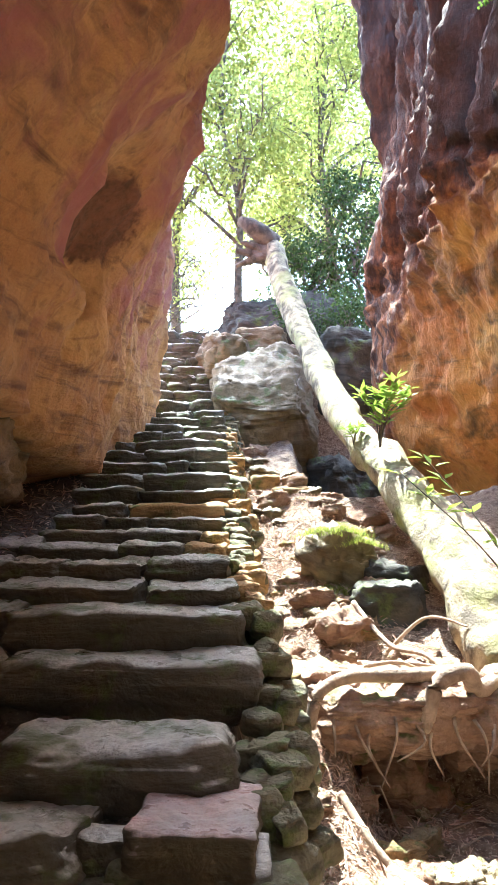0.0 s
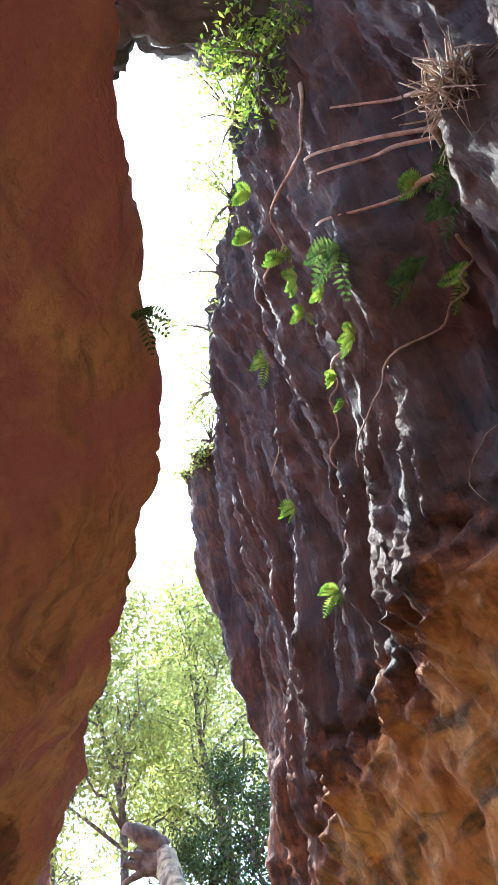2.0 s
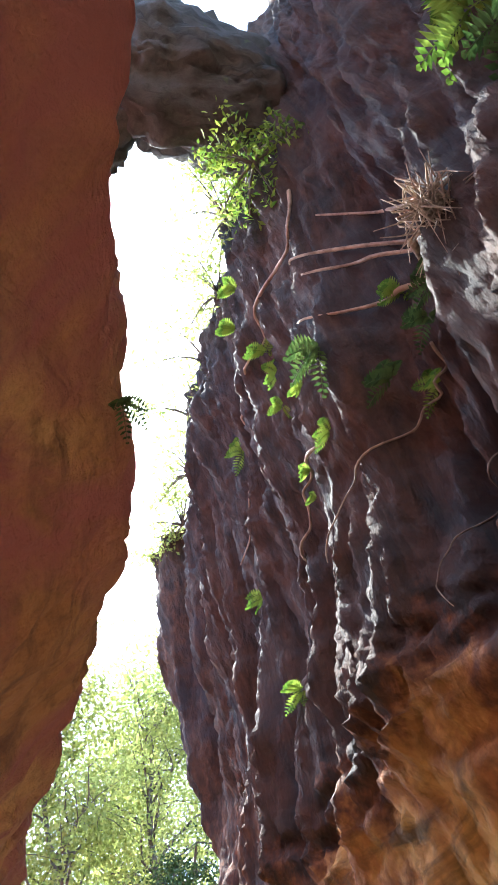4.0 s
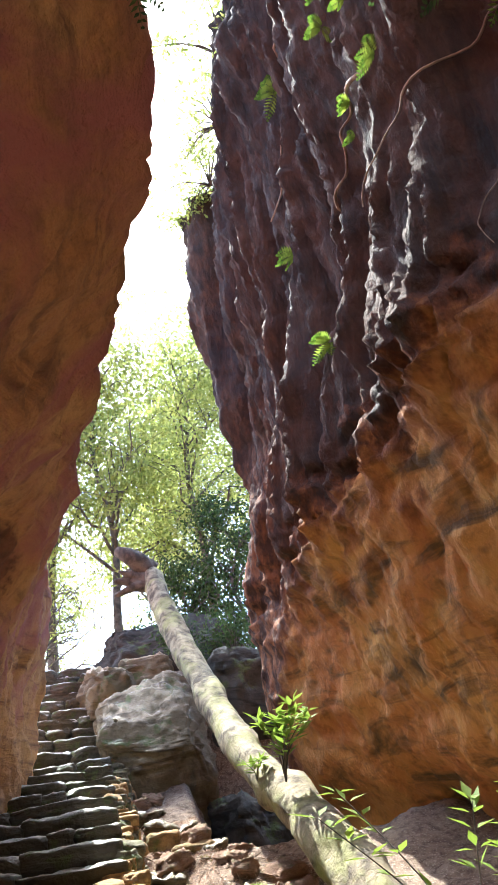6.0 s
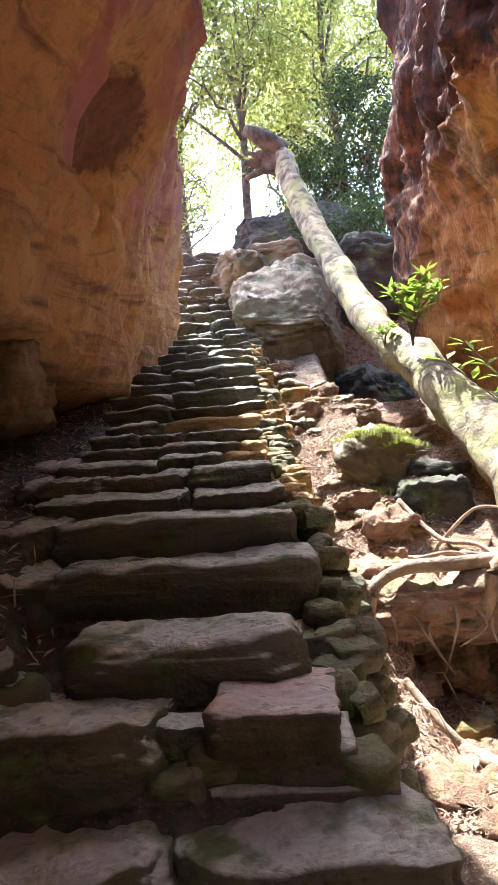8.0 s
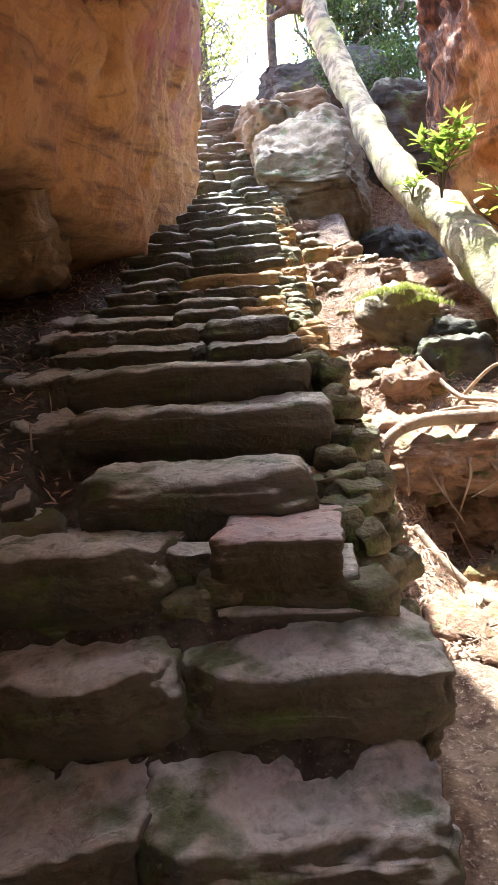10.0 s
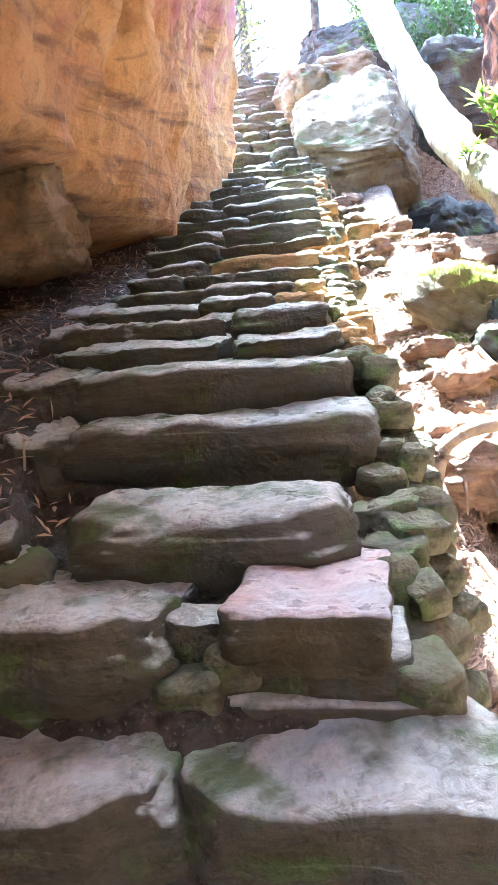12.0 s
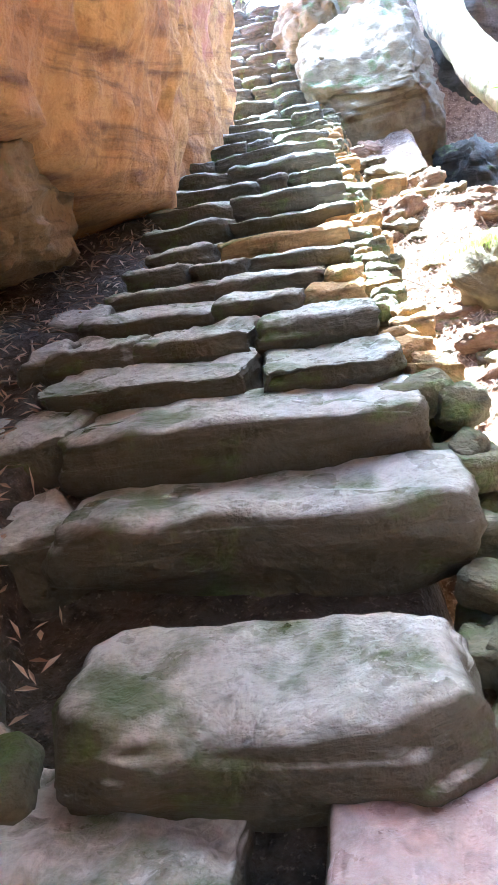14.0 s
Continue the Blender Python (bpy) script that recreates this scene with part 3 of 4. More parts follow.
boulder("boulder", (-1.3, 2.95, 0.55), (0.45, 0.4, 0.28), SIDE_ROCK, 14.4, "small mossy stone beside the steps", 10, 12, 0.5)
boulder("boulder", (1.25, 2.0, 12.85), (2.5, 1.6, 2.8), GREY_ROCK, 15.2, "chockstone boulder jammed high between the cliffs", 15, 24, 0.6, 0.16)
boulder("boulder", (-1.8, 1.95, 11.9), (4.6, 1.0, 0.9), GREY_ROCK, 17.2, "small brown chockstone wedged against the cliff", 15, 16, 0.6, 0.16)
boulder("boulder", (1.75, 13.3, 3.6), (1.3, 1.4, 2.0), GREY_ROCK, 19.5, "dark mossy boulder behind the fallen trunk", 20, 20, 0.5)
# dark boulder put in where the hollow under the trunk is only shade
boulder("boulder", (1.5, 11.6, 1.6), (0.9, 1.2, 1.3), GREY_ROCK, 20.5, "dark boulder added for the shade in the hollow under the trunk", 35, 20, 0.5)

# ---- fallen trunk ----
trunk = tagged(new("fallen_tree"), "fallen pale-barked tree trunk leaning down the gully", "fallen tree")
line = curve_points([(0.5, 14.2, 6.5), (0.62, 13.0, 5.4), (0.96, 11.3, 3.95), (1.2, 9.2, 2.72), (1.42, 7.8, 2.12), (1.6, 6.5, 1.52), (1.68, 5.5, 0.95), (1.72, 5.0, 0.6)], 70)
v, f = tube(line, [0.19 + 0.035 * i / 69 for i in range(70)], 28, 0.3)
put("trunk", mesh_of("trunk", v, f, LOG_BARK), trunk)
v, f = tube(curve_points([(0.5, 14.3, 6.6), (0.1, 14.2, 6.9), (-0.15, 14.3, 7.1)], 14), [0.22 - 0.008 * i for i in range(14)], 14, 0.3)
put("root_stump", mesh_of("root_stump", v, f, TREE_BARK), trunk)


for k in range(9):
    a = -0.6 + 0.5 * k
    e = (0.25 + 0.42 * math.cos(a) - 0.1, 14.3 + 0.2 * math.sin(k * 1.7), 6.35 + 0.42 * math.sin(a))
    v, f = tube(curve_points([(0.42, 14.2, 6.35), ((0.42 + e[0]) / 2, 14.25, (6.4 + e[2]) / 2), e], 10), list(np.linspace(0.16, 0.03, 10)), 9, 0.5, k)
    put("root", mesh_of("root", v, f, TREE_BARK), trunk)


# ---- trees ----
def tree(at, height, seed, lean=(0, 0), leaves=9000, spread=0.33, leaf=GUM_LEAF, size=0.2, bare=0.3, label="tall slender gum tree with airy yellow-green crown"):
    r = np.random.default_rng(seed)
    root = tagged(new("tree"), label, "tree", "trees beyond the stairs")
    root.matrix_basis = pose(*at)
    n = 24
    pts = [Vector((lean[0] * (i / n) ** 1.5 + 0.3 * math.sin(seed + i * 0.5) * i / n, lean[1] * i / n + 0.2 * math.cos(seed * 2 + i * 0.4) * i / n, height * i / n - 0.3)) for i in range(n + 1)]
    rad = [0.012 * height * (1 - 0.9 * i / n) + 0.01 for i in range(n + 1)]
    v, f = tube(pts, rad, 9, 0.15, seed)
    put("trunk", mesh_of("trunk", v, f, TREE_BARK), root)
    limbs, tips = [], []
    for k in range(26):
        i = int(n * (bare + (0.97 - bare) * k / 25))
        a = r.uniform(0, 6.28)
        ln = height * spread * (1.1 - 0.75 * (i / n)) * r.uniform(0.6, 1.15)
        d = Vector((math.cos(a), math.sin(a), r.uniform(0.25, 0.9))).normalized()
        p = [pts[i] + d * ln * s + Vector((0, 0, 0.18 * ln * math.sin(s * 3) + 0.1 * ln * r.normal() * s)) + Vector(r.normal(size=3)) * 0.06 * ln * s for s in np.linspace(0, 1, 7)]
        limbs.append([tube(p, [rad[i] * 0.5 * (1 - 0.85 * s) + 0.008 for s in np.linspace(0, 1, 7)], 5)])
        tips += [q for q in p[3:]] + [p[-1]]
        for q in p[2:]:
            e = q + Vector(r.normal(size=3)) * 0.3 * ln
            limbs[-1].append(tube([q, q.lerp(e, 0.5) + Vector((0, 0, 0.05 * ln)), e], [0.018, 0.012, 0.006], 4))
            tips += [e, e]
    for bunch in limbs:
        v, f = joined(bunch)
        put("limb", mesh_of("limb", v, f, TREE_BARK), root)
    tp = np.array([tuple(t) for t in tips])
    pick = tp[r.integers(0, len(tp), leaves // 14)]
    puff = np.repeat(pick + r.normal(size=pick.shape) * 0.035 * height, 14, axis=0)
    c = puff + r.normal(size=puff.shape) * np.array([0.2, 0.2, 0.14]) * (0.6 + height / 20)
    put("crown", leaves_mesh("crown", c, r, size, size * 0.4, leaf, 0.5), root)
    return root


tree((-0.2, 21.5, 5.3), 12, 3, (-0.8, 0), 13000, 0.33, size=0.19)
tree((2.6, 22.5, 5.7), 13, 5, (-0.6, 0), 14000, 0.34, size=0.19)
tree((-2.3, 23, 5.0), 15.5, 8, (0.2, 0), 15000, 0.2, size=0.19)
tree((5.5, 26, 6.2), 15, 11, (-0.6, 0), 13000, 0.32, size=0.19)
tree((1.3, 31, 6.0), 14, 14, (0.6, 0), 13000, 0.34, size=0.19)
tree((4.0, 36, 6.5), 17, 17, (0.0, 0), 12000, 0.34, size=0.19)
tree((-4.5, 38, 5.2), 11, 21, (0.0, 0), 6000, 0.3, size=0.19)
tree((3.0, 18.6, 5.4), 4.6, 24, (-0.5, 0), 7000, 0.4, DARK_LEAF, 0.13, 0.1, "dark green bushy understorey tree")
tree((1.4, 19.6, 5.3), 3.6, 27, (0.3, 0), 4500, 0.42, DARK_LEAF, 0.13, 0.1, "dark green bushy understorey tree")
tree((-2.2, 20.5, 4.9), 4.4, 31, (-0.5, 0), 1800, 0.45, GUM_LEAF, 0.12, 0.2, "sparse small tree with bare branches")

# ---- gully: ledge, stones, litter, roots ----
depsgraph_tool = bpy.context.view_layer


def ground_height(x, y):
    hit, place, *_ = GROUND.ray_cast((x, y, 20), (0, 0, -1))
    return place.z if hit else 0.0


def top_height(x, y):
    hit, place, *_ = scene.ray_cast(bpy.context.evaluated_depsgraph_get(), (x, y, 1.75), (0, 0, -1))
    return place.z if hit else ground_height(x, y)


depsgraph_tool.update()
boulder("rock_ledge", (1.0, 5.0, 0.42), (1.25, 1.0, 0.34), RED_ROCK, 21.3, "red-brown rock ledge with moss, undercut by a hollow", 8, 30, 0.4, 0.3, "rock", tip=(-3, 0))
boulder("rock_ledge", (2.1, 4.95, 0.5), (1.1, 1.1, 0.3), RED_ROCK, 23.9, "shaded red-brown ledge against the cliff foot", -12, 24, 0.4, 0.3, "rock")
for k, (x, y, z, w, d, h) in enumerate(((0.5, 4.72, 0.5, 0.32, 0.3, 0.3), (0.78, 4.6, 0.3, 0.4, 0.35, 0.28), (1.15, 4.62, 0.34, 0.45, 0.3, 0.3), (0.95, 4.7, 0.1, 0.5, 0.4, 0.26), (1.5, 4.68, 0.3, 0.4, 0.4, 0.36), (0.55, 4.75, 0.2, 0.3, 0.3, 0.26))):
    boulder("gully_stone", (x, y + 0.34, z - 0.06), (w, d, h), RED_ROCK, 61.7 + 2.3 * k, "rough red-brown stone in the undercut bank", 23 * k, 12, 0.3, 0.28, "stone")
boulder("gully_stone", (0.4, 5.15, 0.42), (0.36, 0.55, 0.4), RED_ROCK, 31.0, "sunlit block of stone with mossy face", 14, 14, 0.25, 0.14, "stone")
boulder("gully_stone", (0.72, 5.95, 0.66), (0.34, 0.4, 0.36), RED_ROCK, 34.7, "pointed pale red stone in the leaf litter", 35, 16, 0.2, 0.3, "stone", tip=(10, -14))
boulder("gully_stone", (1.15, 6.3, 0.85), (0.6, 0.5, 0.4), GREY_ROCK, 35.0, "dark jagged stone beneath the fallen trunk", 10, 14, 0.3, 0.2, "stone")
boulder("gully_stone", (0.86, 6.95, 1.1), (0.66, 0.9, 0.62), BOULDER_ROCK, 37.0, "moss-covered hump of rock", 20, 18, 0.9, 0.16, "stone", tip=(18, 6))
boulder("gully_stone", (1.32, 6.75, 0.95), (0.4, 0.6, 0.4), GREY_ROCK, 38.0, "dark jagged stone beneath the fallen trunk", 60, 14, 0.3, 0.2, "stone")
boulder("gully_stone", (0.5, 9.0, 1.75), (0.45, 0.35, 0.2), GOLD_ROCK, 39.0, "flat pale stone at the gully brow", 5, 12, 0.3, 0.18, "stone")
boulder("gully_stone", (0.2, 9.35, 1.9), (0.35, 0.3, 0.2), GOLD_ROCK, 41.0, "flat pale stone at the gully brow", -15, 12, 0.3, 0.18, "stone")
boulder("gully_stone", (-0.25, 12.0, 3.35), (0.45, 0.6, 0.5), BOULDER_ROCK, 43.0, "mossy block beside the upper steps", 10, 12, 0.4, 0.15, "stone")
r = np.random.default_rng(12)
base_stones = [block_mesh("gully_stone", (1, 1.1, 0.7), m, 50 + 3.3 * i, 9, 0.16, 0.3) for i, m in enumerate((RED_ROCK, GOLD_ROCK, RED_ROCK, BOULDER_ROCK, RED_ROCK, RED_ROCK))]
for k in range(170):
    y = float(r.uniform(3.0, 9.6)) if k < 145 else float(r.uniform(9.8, 13.5))
    a = float(stair_right(y)) + 0.22
    x = float(r.uniform(a, 1.35)) if y < 9.6 else float(r.uniform(a, a + 0.35))
    s = float(r.uniform(0.07, 0.2) if r.random() < 0.72 else r.uniform(0.2, 0.36))
    ob = put("gully_stone", base_stones[k % 6], at=pose(x, y, ground_height(x, y) + 0.24 * s, float(r.uniform(-14, 14)), float(r.uniform(-14, 14)), float(r.uniform(0, 360))) @ Matrix.Diagonal((s, s * 1.1, s, 1)))
    tagged(ob, "angular red-brown stone lying in leaf litter", "stone", "loose stones in the gully")


def litter(name, n, box, length, seed, label):
    """Fallen leaves lying flat on the ground."""
    q = np.random.default_rng(seed)
    verts, faces = [], []
    for _ in range(n):
        y = float(q.uniform(box[2], box[3]))
        x = float(q.uniform(box[0], box[1])) if box[1] < 0 else float(stair_right(y)) + 0.12 + abs(float(q.normal())) * box[1] * 0.6
        hit, p, nrm, _ = GROUND.ray_cast((x, y, 20), (0, 0, -1))
        if not hit:
            continue
        d = Vector(q.normal(size=3))
        d = (d - nrm * d.dot(nrm) + nrm * float(q.normal()) * 0.25).normalized()
        s = d.cross(nrm).normalized()
        ln, w = length * float(q.uniform(0.5, 1.5)), length * float(q.uniform(0.12, 0.28))
        p = p + nrm * float(q.uniform(0.006, 0.03))
        i = len(verts)
        verts += [p - d * ln / 2, p + s * w / 2 + nrm * w * 0.3, p + d * ln / 2, p - s * w / 2 + nrm * w * 0.3]
        faces.append((i, i + 1, i + 2, i + 3))
    return tagged(put(name, mesh_of(name, verts, faces, DRY_LEAF, False)), label, "leaf litter", kind="stuff")


litter("leaf_litter", 18000, (0, 1.1, 3.0, 9.8), 0.055, 1, "dry curled brown and pink leaves over red earth")
litter("leaf_litter", 2600, (-3.0, -1.2, 2.4, 8.8), 0.08, 2, "damp brown leaves and twigs under the overhang")
litter("leaf_litter", 1500, (0, 0.4, 9.8, 14.5), 0.07, 3, "dry leaves beside the upper steps")


def strand(name, points, r0, r1, material, label, category, parent=None, n=24, wob=0.12):
    v, f = tube(curve_points(points, n), list(np.linspace(r0, r1, n)), 8, wob, r0 * 100)
    ob = put(name, mesh_of(name, v, f, material), parent)
    return ob if parent else tagged(ob, label, category)


def on_ground(pts, lift):
    return [(x, y, ground_height(x, y) + lift + e) for x, y, e in pts]


strand("tree_root", [(0.36, 4.5, 0.42), (0.42, 4.52, 0.62), (0.62, 4.6, 0.7), (0.95, 4.62, 0.7), (1.3, 4.75, 0.68)], 0.035, 0.05, ROOT_BARK, "pale root curling over the rock ledge", "root")
strand("tree_root", [(1.05, 4.5, 0.4), (1.12, 4.48, 0.68), (1.3, 4.5, 0.75), (1.4, 4.6, 0.62), (1.7, 4.8, 0.7)], 0.05, 0.06, ROOT_BARK, "thick twisted root over the rock ledge", "root")
strand("tree_root", on_ground([(0.7, 3.75, 0), (0.82, 3.5, 0.03), (0.95, 3.2, 0.03), (1.15, 2.9, 0)], 0.03), 0.045, 0.03, ROOT_BARK, "pale surface root across the gully floor", "root")
strand("tree_root", on_ground([(0.5, 4.15, 0), (0.62, 3.9, 0.03), (0.75, 3.75, 0.0)], 0.03), 0.025, 0.02, ROOT_BARK, "pale surface root across the gully floor", "root")
for k in range(9):
    x, z = 0.5 + 0.12 * k, 0.5 - 0.03 * (k % 3)
    strand("tree_root", [(x, 4.5, z), (x + 0.05 * math.sin(k * 2.1), 4.4, z - 0.1), (x + 0.14 * math.sin(k * 1.3), 4.38, z - 0.2 - 0.06 * (k % 4))], 0.012, 0.004, ROOT_BARK, "thin root dangling from the undercut bank", "root", n=12)
for k, (a, b) in enumerate((((0.55, 5.0), (1.1, 4.75)), ((0.8, 5.3), (1.45, 4.9)), ((0.95, 5.45), (1.2, 4.95)), ((1.05, 5.7), (1.5, 5.15)), ((0.75, 4.9), (1.25, 5.05)))):
    strand("fallen_branch", [(*a, top_height(*a) + 0.02), ((a[0] + b[0]) / 2, (a[1] + b[1]) / 2, max(top_height(*a), top_height(*b)) + 0.03), (*b, top_height(*b) + 0.02)], 0.016, 0.007, ROOT_BARK, "thin dead branch on the gully floor", "branch")
strand("fallen_branch", on_ground([(0.85, 6.1, 0.1), (1.05, 5.6, 0.12), (1.3, 5.2, 0.1), (1.5, 4.9, 0.14)], 0.04), 0.022, 0.014, ROOT_BARK, "thin dead branch on the gully floor", "branch")
strand("fallen_branch", on_ground([(0.8, 5.5, 0.03), (1.0, 5.3, 0.1), (1.35, 5.25, 0.06)], 0.04), 0.018, 0.01, ROOT_BARK, "thin dead branch on the gully floor", "branch")
q = np.random.default_rng(77)
sticks = []
for _ in range(260):
    y = float(q.uniform(3, 9.3))
    x = float(stair_right(y)) + 0.15 + float(q.uniform(0, 1.3)) if q.random() < 0.7 else float(q.uniform(-2.4, -1.25))
    a, ln = float(q.uniform(0, 6.28)), float(q.uniform(0.08, 0.35))
    e = (x + ln * math.cos(a), y + ln * math.sin(a))
    sticks.append(tube([(x, y, ground_height(x, y) + 0.02), ((x + e[0]) / 2, (y + e[1]) / 2, ground_height(*e) + 0.05), (*e, ground_height(*e) + 0.025)], [0.006, 0.005, 0.003], 4))
v, f = joined(sticks)
tagged(put("twigs", mesh_of("twigs", v, f, ROOT_BARK)), "dead twigs strewn over the gully floor", "twigs", kind="stuff")


# ---- plants ----
def blades(name, centre, n, length, spread, material, seed, label, category="grass", flat=1.0):
    """A tuft of thin arching blades."""
    q = np.random.default_rng(seed)
    verts, faces = [], []
    for _ in range(n):
        o = Vector((*(q.normal(size=2) * spread), 0))
        o.z = -abs(o.x) * 0.3
        a, ln = float(q.uniform(0, 6.28)), length * float(q.uniform(0.5, 1.2))
        d = Vector((math.cos(a), math.sin(a), 0)) * flat
        s = Vector((-math.sin(a), math.cos(a), 0)) * length * 0.03
        i = len(verts)
        for t, w in ((0, 1), (0.5, 0.8), (1, 0.1)):
            p = o + d * ln * 0.6 * t * t + Vector((0, 0, ln * (t - 0.45 * t * t)))
            verts += [p - s * w, p + s * w]
        faces += [(i, i + 1, i + 3, i + 2), (i + 2, i + 3, i + 5, i + 4)]
    ob = put(name, mesh_of(name, verts, faces, material), at=pose(*centre))
    return tagged(ob, label, category, kind="stuff")


MOSS_BLADE = leafy("moss_green", (0.16, 0.2, 0.03), (0.34, 0.36, 0.08), 0.4)
for k, (x, y) in enumerate(((0.68, 6.85), (0.86, 6.95), (1.0, 6.8), (0.82, 6.65), (0.92, 7.15), (0.78, 7.05), (0.7, 6.62), (0.95, 6.62), (0.84, 6.8))):
    blades("moss_tuft", (x, y, top_height(x, y) - 0.015), 700, 0.09, 0.1, MOSS_BLADE, 60 + k, "bright yellow-green moss tuft on a rock", "moss")
for k, (x, y) in enumerate(((-1.5, 9.2), (-1.62, 8.7), (-1.45, 9.8), (-1.5, 8.4))):
    blades("grass_tuft", (x, y, ground_height(x, y) + 0.05), 60, 0.22, 0.07, FERN_LEAF, 80 + k, "small green grass tuft at the cliff foot")


def broad_leaf(base, d, up, length, width):
    s = d.cross(up).normalized()
    u = s.cross(d).normalized()
    v = [base, base + d * length * 0.4 + s * width / 2 + u * width * 0.15, base + d * length, base + d * length * 0.4 - s * width / 2 + u * width * 0.15, base + d * length * 0.45]
    return v, [(0, 1, 4), (1, 2, 4), (0, 4, 3), (4, 2, 3)]


def sapling(at, height, seed, label, stems=3, leaf=0.13, lean=(0, 0), material=FERN_LEAF):
    q = np.random.default_rng(seed)
    root = tagged(new("sapling"), label, "sapling")
    root.matrix_basis = pose(*at)
    for k in range(stems):
        a = float(q.uniform(0, 6.28))
        tip = Vector((0.55 * height * math.cos(a) + lean[0], 0.4 * height * math.sin(a) + lean[1], height * float(q.uniform(0.75, 1.05))))
        pts = curve_points([(0, 0, -0.04), (tip.x * 0.25, tip.y * 0.25, tip.z * 0.5), tuple(tip)], 14)
        v, f = tube(pts, list(np.linspace(0.009, 0.003, 14)), 5)
        stem = put("stem", mesh_of("stem", v, f, TREE_BARK), root)
        for i in range(5, 14):
            for _ in range(3 if i > 8 else 1):
                d = Vector(q.normal(size=3))
                d.z = abs(d.z) * 0.5
                d.normalize()
                v, f = broad_leaf(Vector(), d, Vector((0.05, 0.02, 1)), leaf * float(q.uniform(0.7, 1.2)), leaf * 0.4)
                put("leaf", mesh_of("leaf", v, f, material), root, pose(*(pts[i] + d * 0.02)))
    return root


sapling((1.33, 7.5, 2.3), 0.62, 5, "small green sapling growing beside the fallen trunk", 8, 0.16)
sapling((1.15, 8.1, 2.35), 0.16, 6, "low green seedling on the fallen trunk", 3, 0.11)
sapling((1.8, 4.7, 0.7), 1.35, 9, "broad-leaved green sapling in front of the undercut", 5, 0.15, (-0.05, 0.2))


def on_wall(x, y, z):
    """The place on the cliff face at that height."""
    if x > 1:
        hit, place, *_ = WALL_RIGHT.ray_cast((0.6, y, z), (1, 0, 0))
        return (place.x - 0.07, y, z) if hit else (x, y, z)
    hit, place, *_ = WALL_LEFT.ray_cast((1.2, y, z), (-1, 0, 0))
    return (place.x + 0.02, y, z) if hit else (x, y, z)


def fern(at, size, seed, label, fronds=6, hang=0.4, material=FERN_LEAF, facing=(-1, -0.3, 0.2)):
    """A rosette of pinnate fronds; each frond is a part."""
    q = np.random.default_rng(seed)
    root = tagged(new("fern"), label, "fern", "ferns on the cliff")
    root.matrix_basis = pose(*on_wall(*at))
    for _ in range(fronds):
        d = (Vector(facing) + Vector(q.normal(size=3)) * 0.75).normalized()
        n, pieces = 9, []
        pts = [d * size * t + Vector((0, 0, -hang * size * t * t)) for t in np.linspace(0, 1, n + 1)]
        pieces.append(tube(pts, [size * 0.012] * (n + 1), 3))
        side = d.cross(Vector((0.1, 0.3, 1))).normalized()
        for i in range(1, n + 1):
            w = size * 0.34 * math.sin(0.35 + 2.6 * i / n)
            for sgn in (1, -1):
                e = (side * sgn + d * 0.5).normalized()
                pieces.append(broad_leaf(pts[i], e, Vector((0, 0.2, 1)), w, size * 0.1))
        v, f = joined(pieces)
        put("frond", mesh_of("frond", v, f, material, False), root)
    return root


GREEN = "bright green fern growing from the cliff face"
DEEP = "deep green fern in the shaded cliff face"
fern((1.9, 4.4, 10.5), 0.28, 1, GREEN), fern((2.08, 3.87, 10.6), 0.26, 2, GREEN), fern((2.0, 4.0, 9.28), 0.28, 3, GREEN)
fern((2.1, 4.02, 8.87), 0.25, 4, GREEN), fern((2.14, 4.2, 8.5), 0.19, 5, GREEN)
fern((2.26, 2.92, 7.6), 0.37, 6, DEEP, 7, 0.5, DARK_LEAF), fern((2.12, 2.78, 6.9), 0.28, 7, DEEP, 6, 0.5, DARK_LEAF)
fern((2.22, 2.57, 6.5), 0.22, 8, GREEN), fern((2.27, 3.55, 7.18), 0.2, 9, GREEN), fern((2.25, 4.03, 7.2), 0.16, 10, GREEN)
fern((2.33, 4.4, 7.23), 0.12, 11, GREEN), fern((1.95, 5.93, 9.88), 0.28, 12, GREEN), fern((2.0, 6.68, 7.93), 0.31, 13, GREEN)
fern((1.95, 6.1, 6.22), 0.25, 14, GREEN), fern((2.3, 2.3, 7.5), 0.25, 15, GREEN), fern((2.27, 2.18, 6.86), 0.25, 16, DEEP, 6, 0.5, DARK_LEAF)
fern((2.17, 3.62, 7.97), 0.15, 17, GREEN), fern((2.35, 1.93, 7.0), 0.28, 18, DEEP, 6, 0.5, DARK_LEAF)
fern((2.42, 0.22, 7.7), 0.5, 19, "large sunlit green fern hanging from the cliff", 8, 0.4, FERN_LEAF, (-0.6, 0.5, 0.1))
fern((2.42, 0.1, 7.2), 0.5, 20, DEEP, 7, 0.5, DARK_LEAF, (-0.6, 0.5, 0.1))
fern((0.12, 1.75, 5.0), 0.15, 22, "small dark plant on the cliff brow", 5, 0.6, DARK_LEAF, (0.8, 0.3, 0.2))

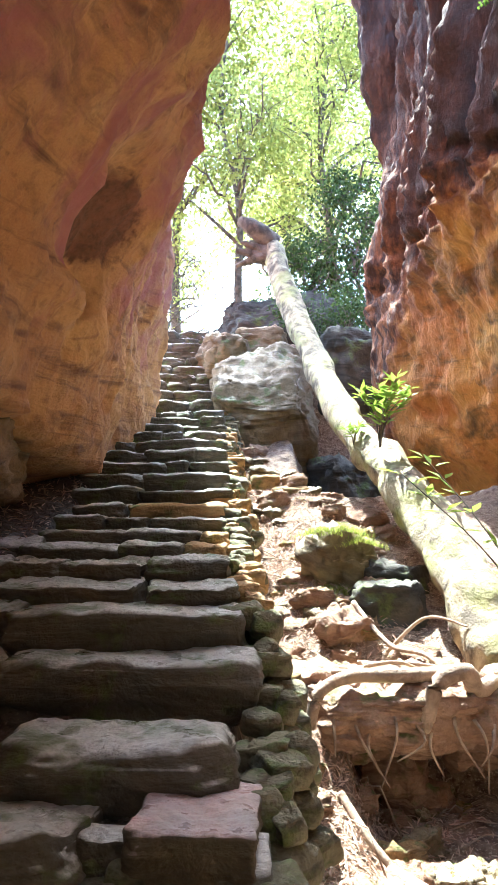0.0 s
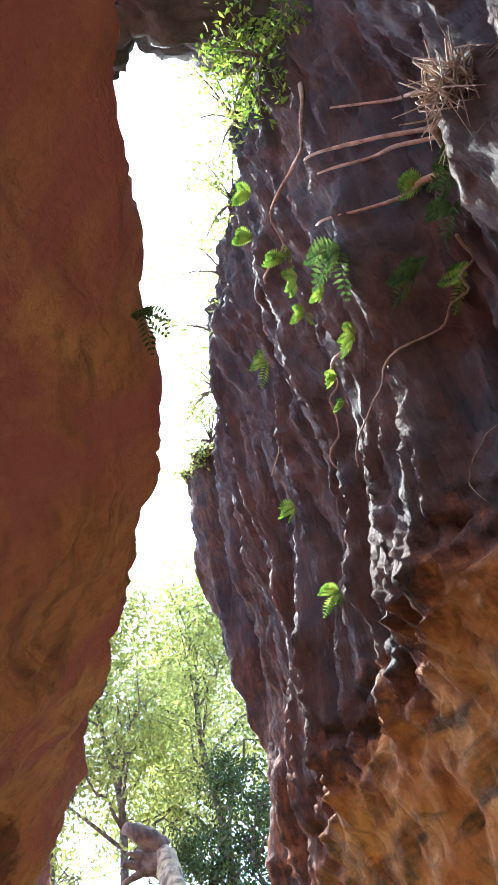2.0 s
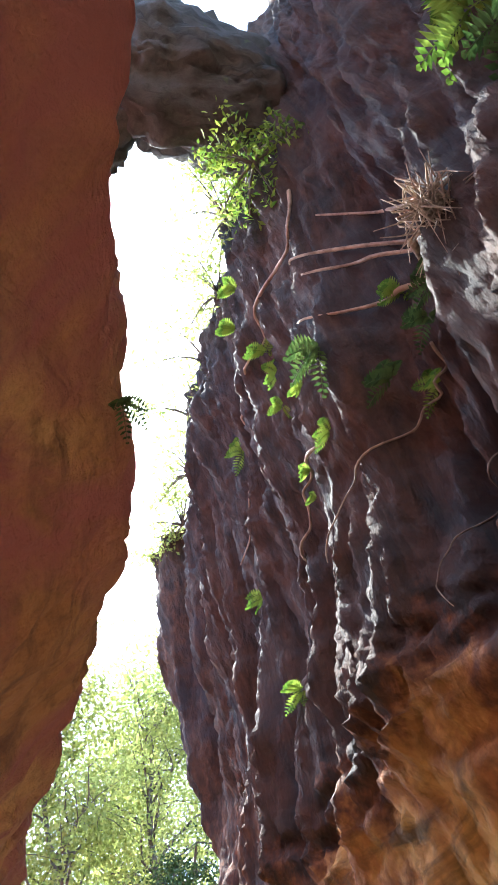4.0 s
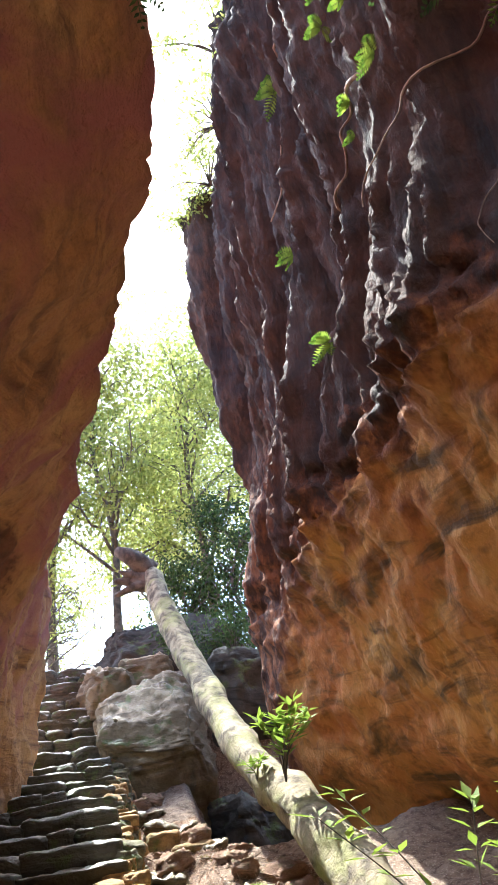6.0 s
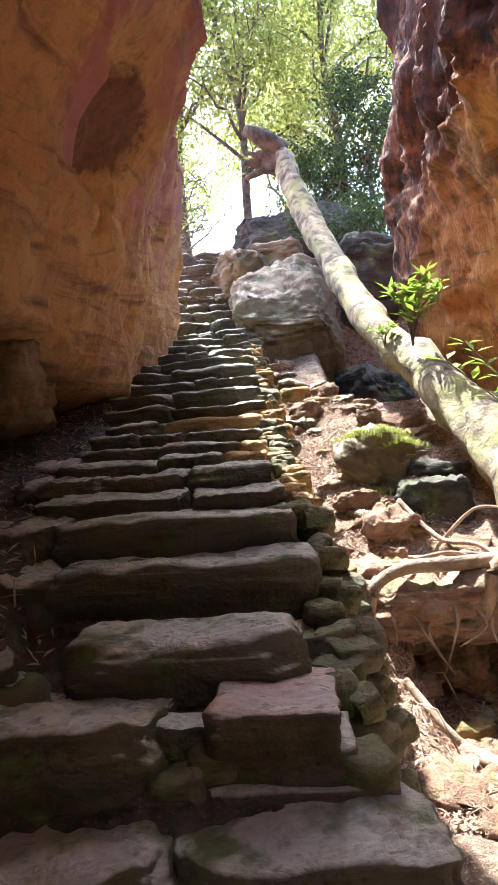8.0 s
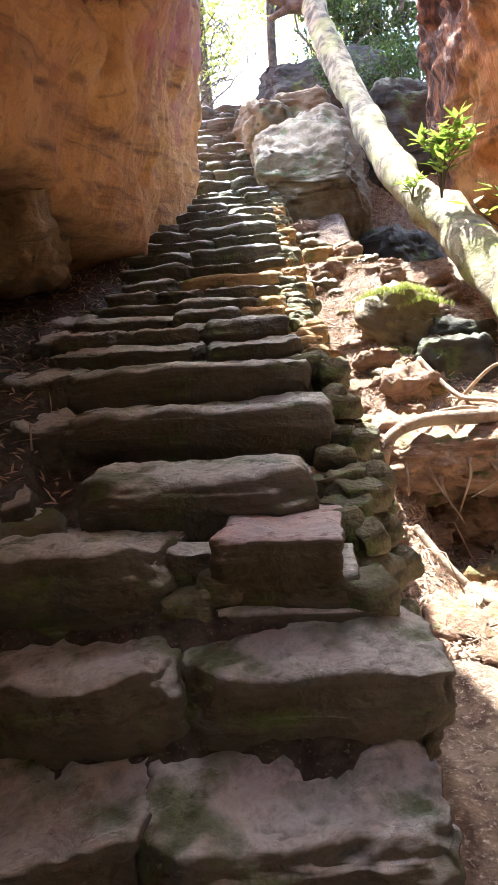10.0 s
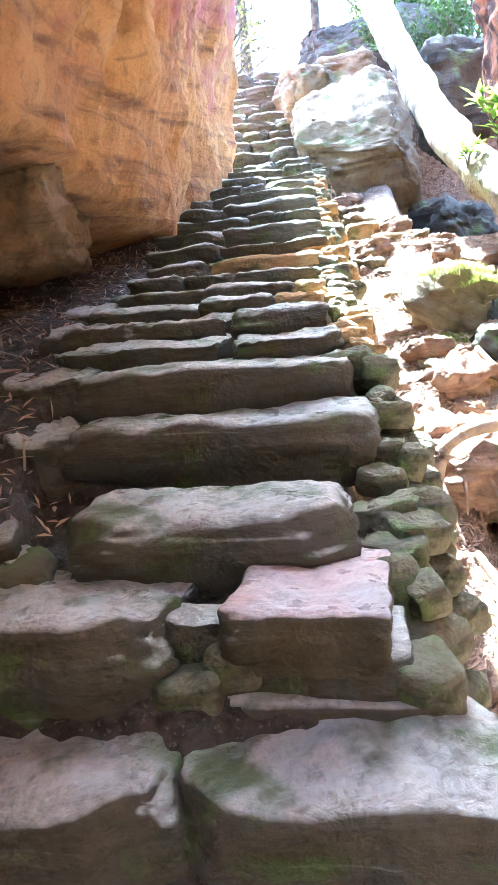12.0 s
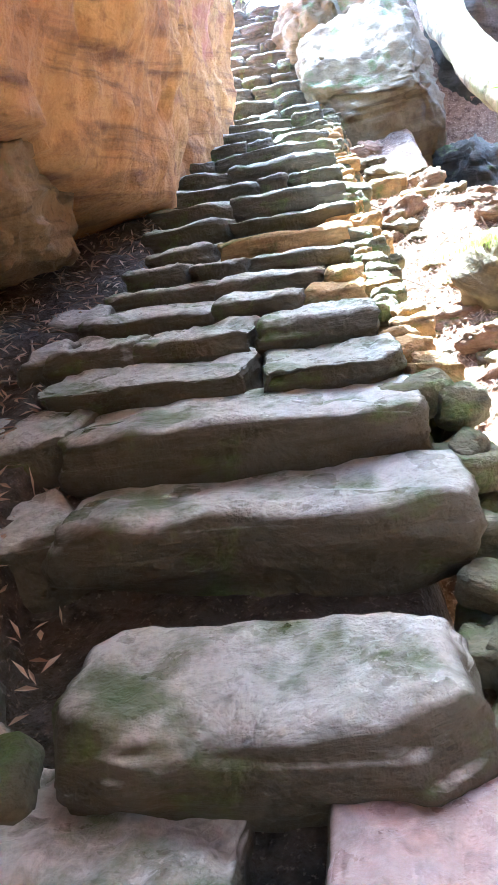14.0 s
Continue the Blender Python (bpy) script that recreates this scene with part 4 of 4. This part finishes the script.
# creepers and roots on the dark cliff
for pts, a, b in (([(2.2, 2.35, 9.95), (2.02, 2.67, 9.4), (2.08, 3.42, 9.7), (1.97, 4.06, 9.35), (2.08, 5.17, 9.6), (1.97, 5.7, 9.15), (2.05, 6.82, 8.6)], 0.045, 0.02),
                  ([(2.28, 2.23, 6.56), (2.2, 2.58, 6.43), (2.22, 3.1, 6.5), (2.25, 3.78, 6.5), (2.18, 4.27, 6.27)], 0.03, 0.012),
                  ([(2.25, 3.72, 7.23), (2.25, 4.43, 7.55), (2.13, 4.74, 7.33), (2.1, 5.26, 6.95)], 0.035, 0.02),
                  ([(2.1, 2.26, 5.53), (2.15, 3.17, 5.3), (2.08, 3.21, 4.9)], 0.016, 0.006)):
    strand("creeper", [on_wall(*p) for p in curve_points(pts, 16)], a * 0.5, b * 0.5, ROOT_BARK, "pale dry creeper clinging to the cliff", "creeper", n=40, wob=0.5)
for pts in ([(2.3, 1.36, 7.0), (2.2, 1.75, 8.05), (2.1, 2.28, 9.1)], [(2.36, 1.53, 6.98), (2.2, 2.15, 8.15), (2.1, 2.84, 9.15)], [(2.36, 1.6, 6.98), (2.15, 2.0, 7.7), (2.15, 2.7, 8.6)],
            [(2.34, 1.68, 7.04), (2.25, 2.2, 7.42), (2.2, 2.55, 7.7), (2.18, 3.07, 8.3)]):
    strand("hanging_root", [pts[0], *[on_wall(*p) for p in curve_points(pts, 9)[2:]]], 0.03, 0.01, ROOT_BARK, "thin bare root spreading from a root ball", "root", n=26, wob=0.4)
q = np.random.default_rng(41)
mop = [tube(curve_points([(0, 0, 0), tuple(q.normal(size=3) * 0.12), tuple(q.normal(size=3) * 0.2 + np.array([-0.05, 0, -0.25]))], 8), list(np.linspace(0.012, 0.003, 8)), 4) for _ in range(90)]
v, f = joined(mop)
tagged(put("root_ball", mesh_of("root_ball", v, f, ROOT_BARK), at=pose(*on_wall(2.28, 1.35, 6.9))), "shaggy brown root ball hanging on the cliff", "root ball", kind="stuff")


def shrub(at, size, n, seed, material, label, leaf=0.1, drop=0.0):
    q = np.random.default_rng(seed)
    root = tagged(new("shrub"), label, "shrub", "shrubs along the cliff top")
    root.matrix_basis = pose(*at)
    tips, pieces = [], []
    for _ in range(16):
        d = Vector(q.normal(size=3))
        d.z = abs(d.z) - drop
        d.normalize()
        e = d * size * float(q.uniform(0.6, 1.1))
        m = e * 0.5 + Vector((0, 0, 0.15 * size))
        pieces.append(tube(curve_points([(0, 0, -0.1), tuple(m), tuple(e)], 7), list(np.linspace(0.02, 0.005, 7)), 4))
        tips += [m, e, e, m.lerp(e, 0.5)]
    v, f = joined(pieces)
    put("stem", mesh_of("stem", v, f, TREE_BARK), root)
    tp = np.array([tuple(t) for t in tips])
    c = tp[q.integers(0, len(tp), n)] + q.normal(size=(n, 3)) * size * 0.16
    put("foliage", leaves_mesh("foliage", c, q, leaf, leaf * 0.4, material, 0.4), root)
    return root


TOPLABEL = "yellow-green leafy shrub overhanging the cliff edge"
for k, (x, y, z, s) in enumerate(((2.0, 2.9, 12.0, 0.8), (1.95, 3.6, 12.4, 0.9), (2.0, 4.8, 12.4, 0.9), (1.95, 6.0, 12.4, 1.0), (1.95, 7.2, 12.4, 1.0), (1.95, 8.4, 12.4, 1.0), (1.9, 9.6, 12.3, 0.9), (1.85, 10.8, 12.2, 0.8))):
    shrub((x, y, z), s, 1000, 90 + k, GUM_LEAF, TOPLABEL, 0.11, 0.5)
shrub((1.85, 2.3, 10.7), 0.6, 900, 120, FERN_LEAF, "bright green shrub below the chockstone", 0.1, 0.6)
shrub((1.0, 14.9, 5.2), 0.6, 700, 121, DARK_LEAF, "dark green shrub behind the fallen trunk", 0.09)
shrub((2.0, 14.5, 4.9), 0.8, 1100, 122, DARK_LEAF, "dark green shrub beside the cliff end", 0.09)
shrub((2.6, 16.5, 5.2), 1.2, 1600, 123, DARK_LEAF, "dark green shrub beside the cliff end", 0.1)
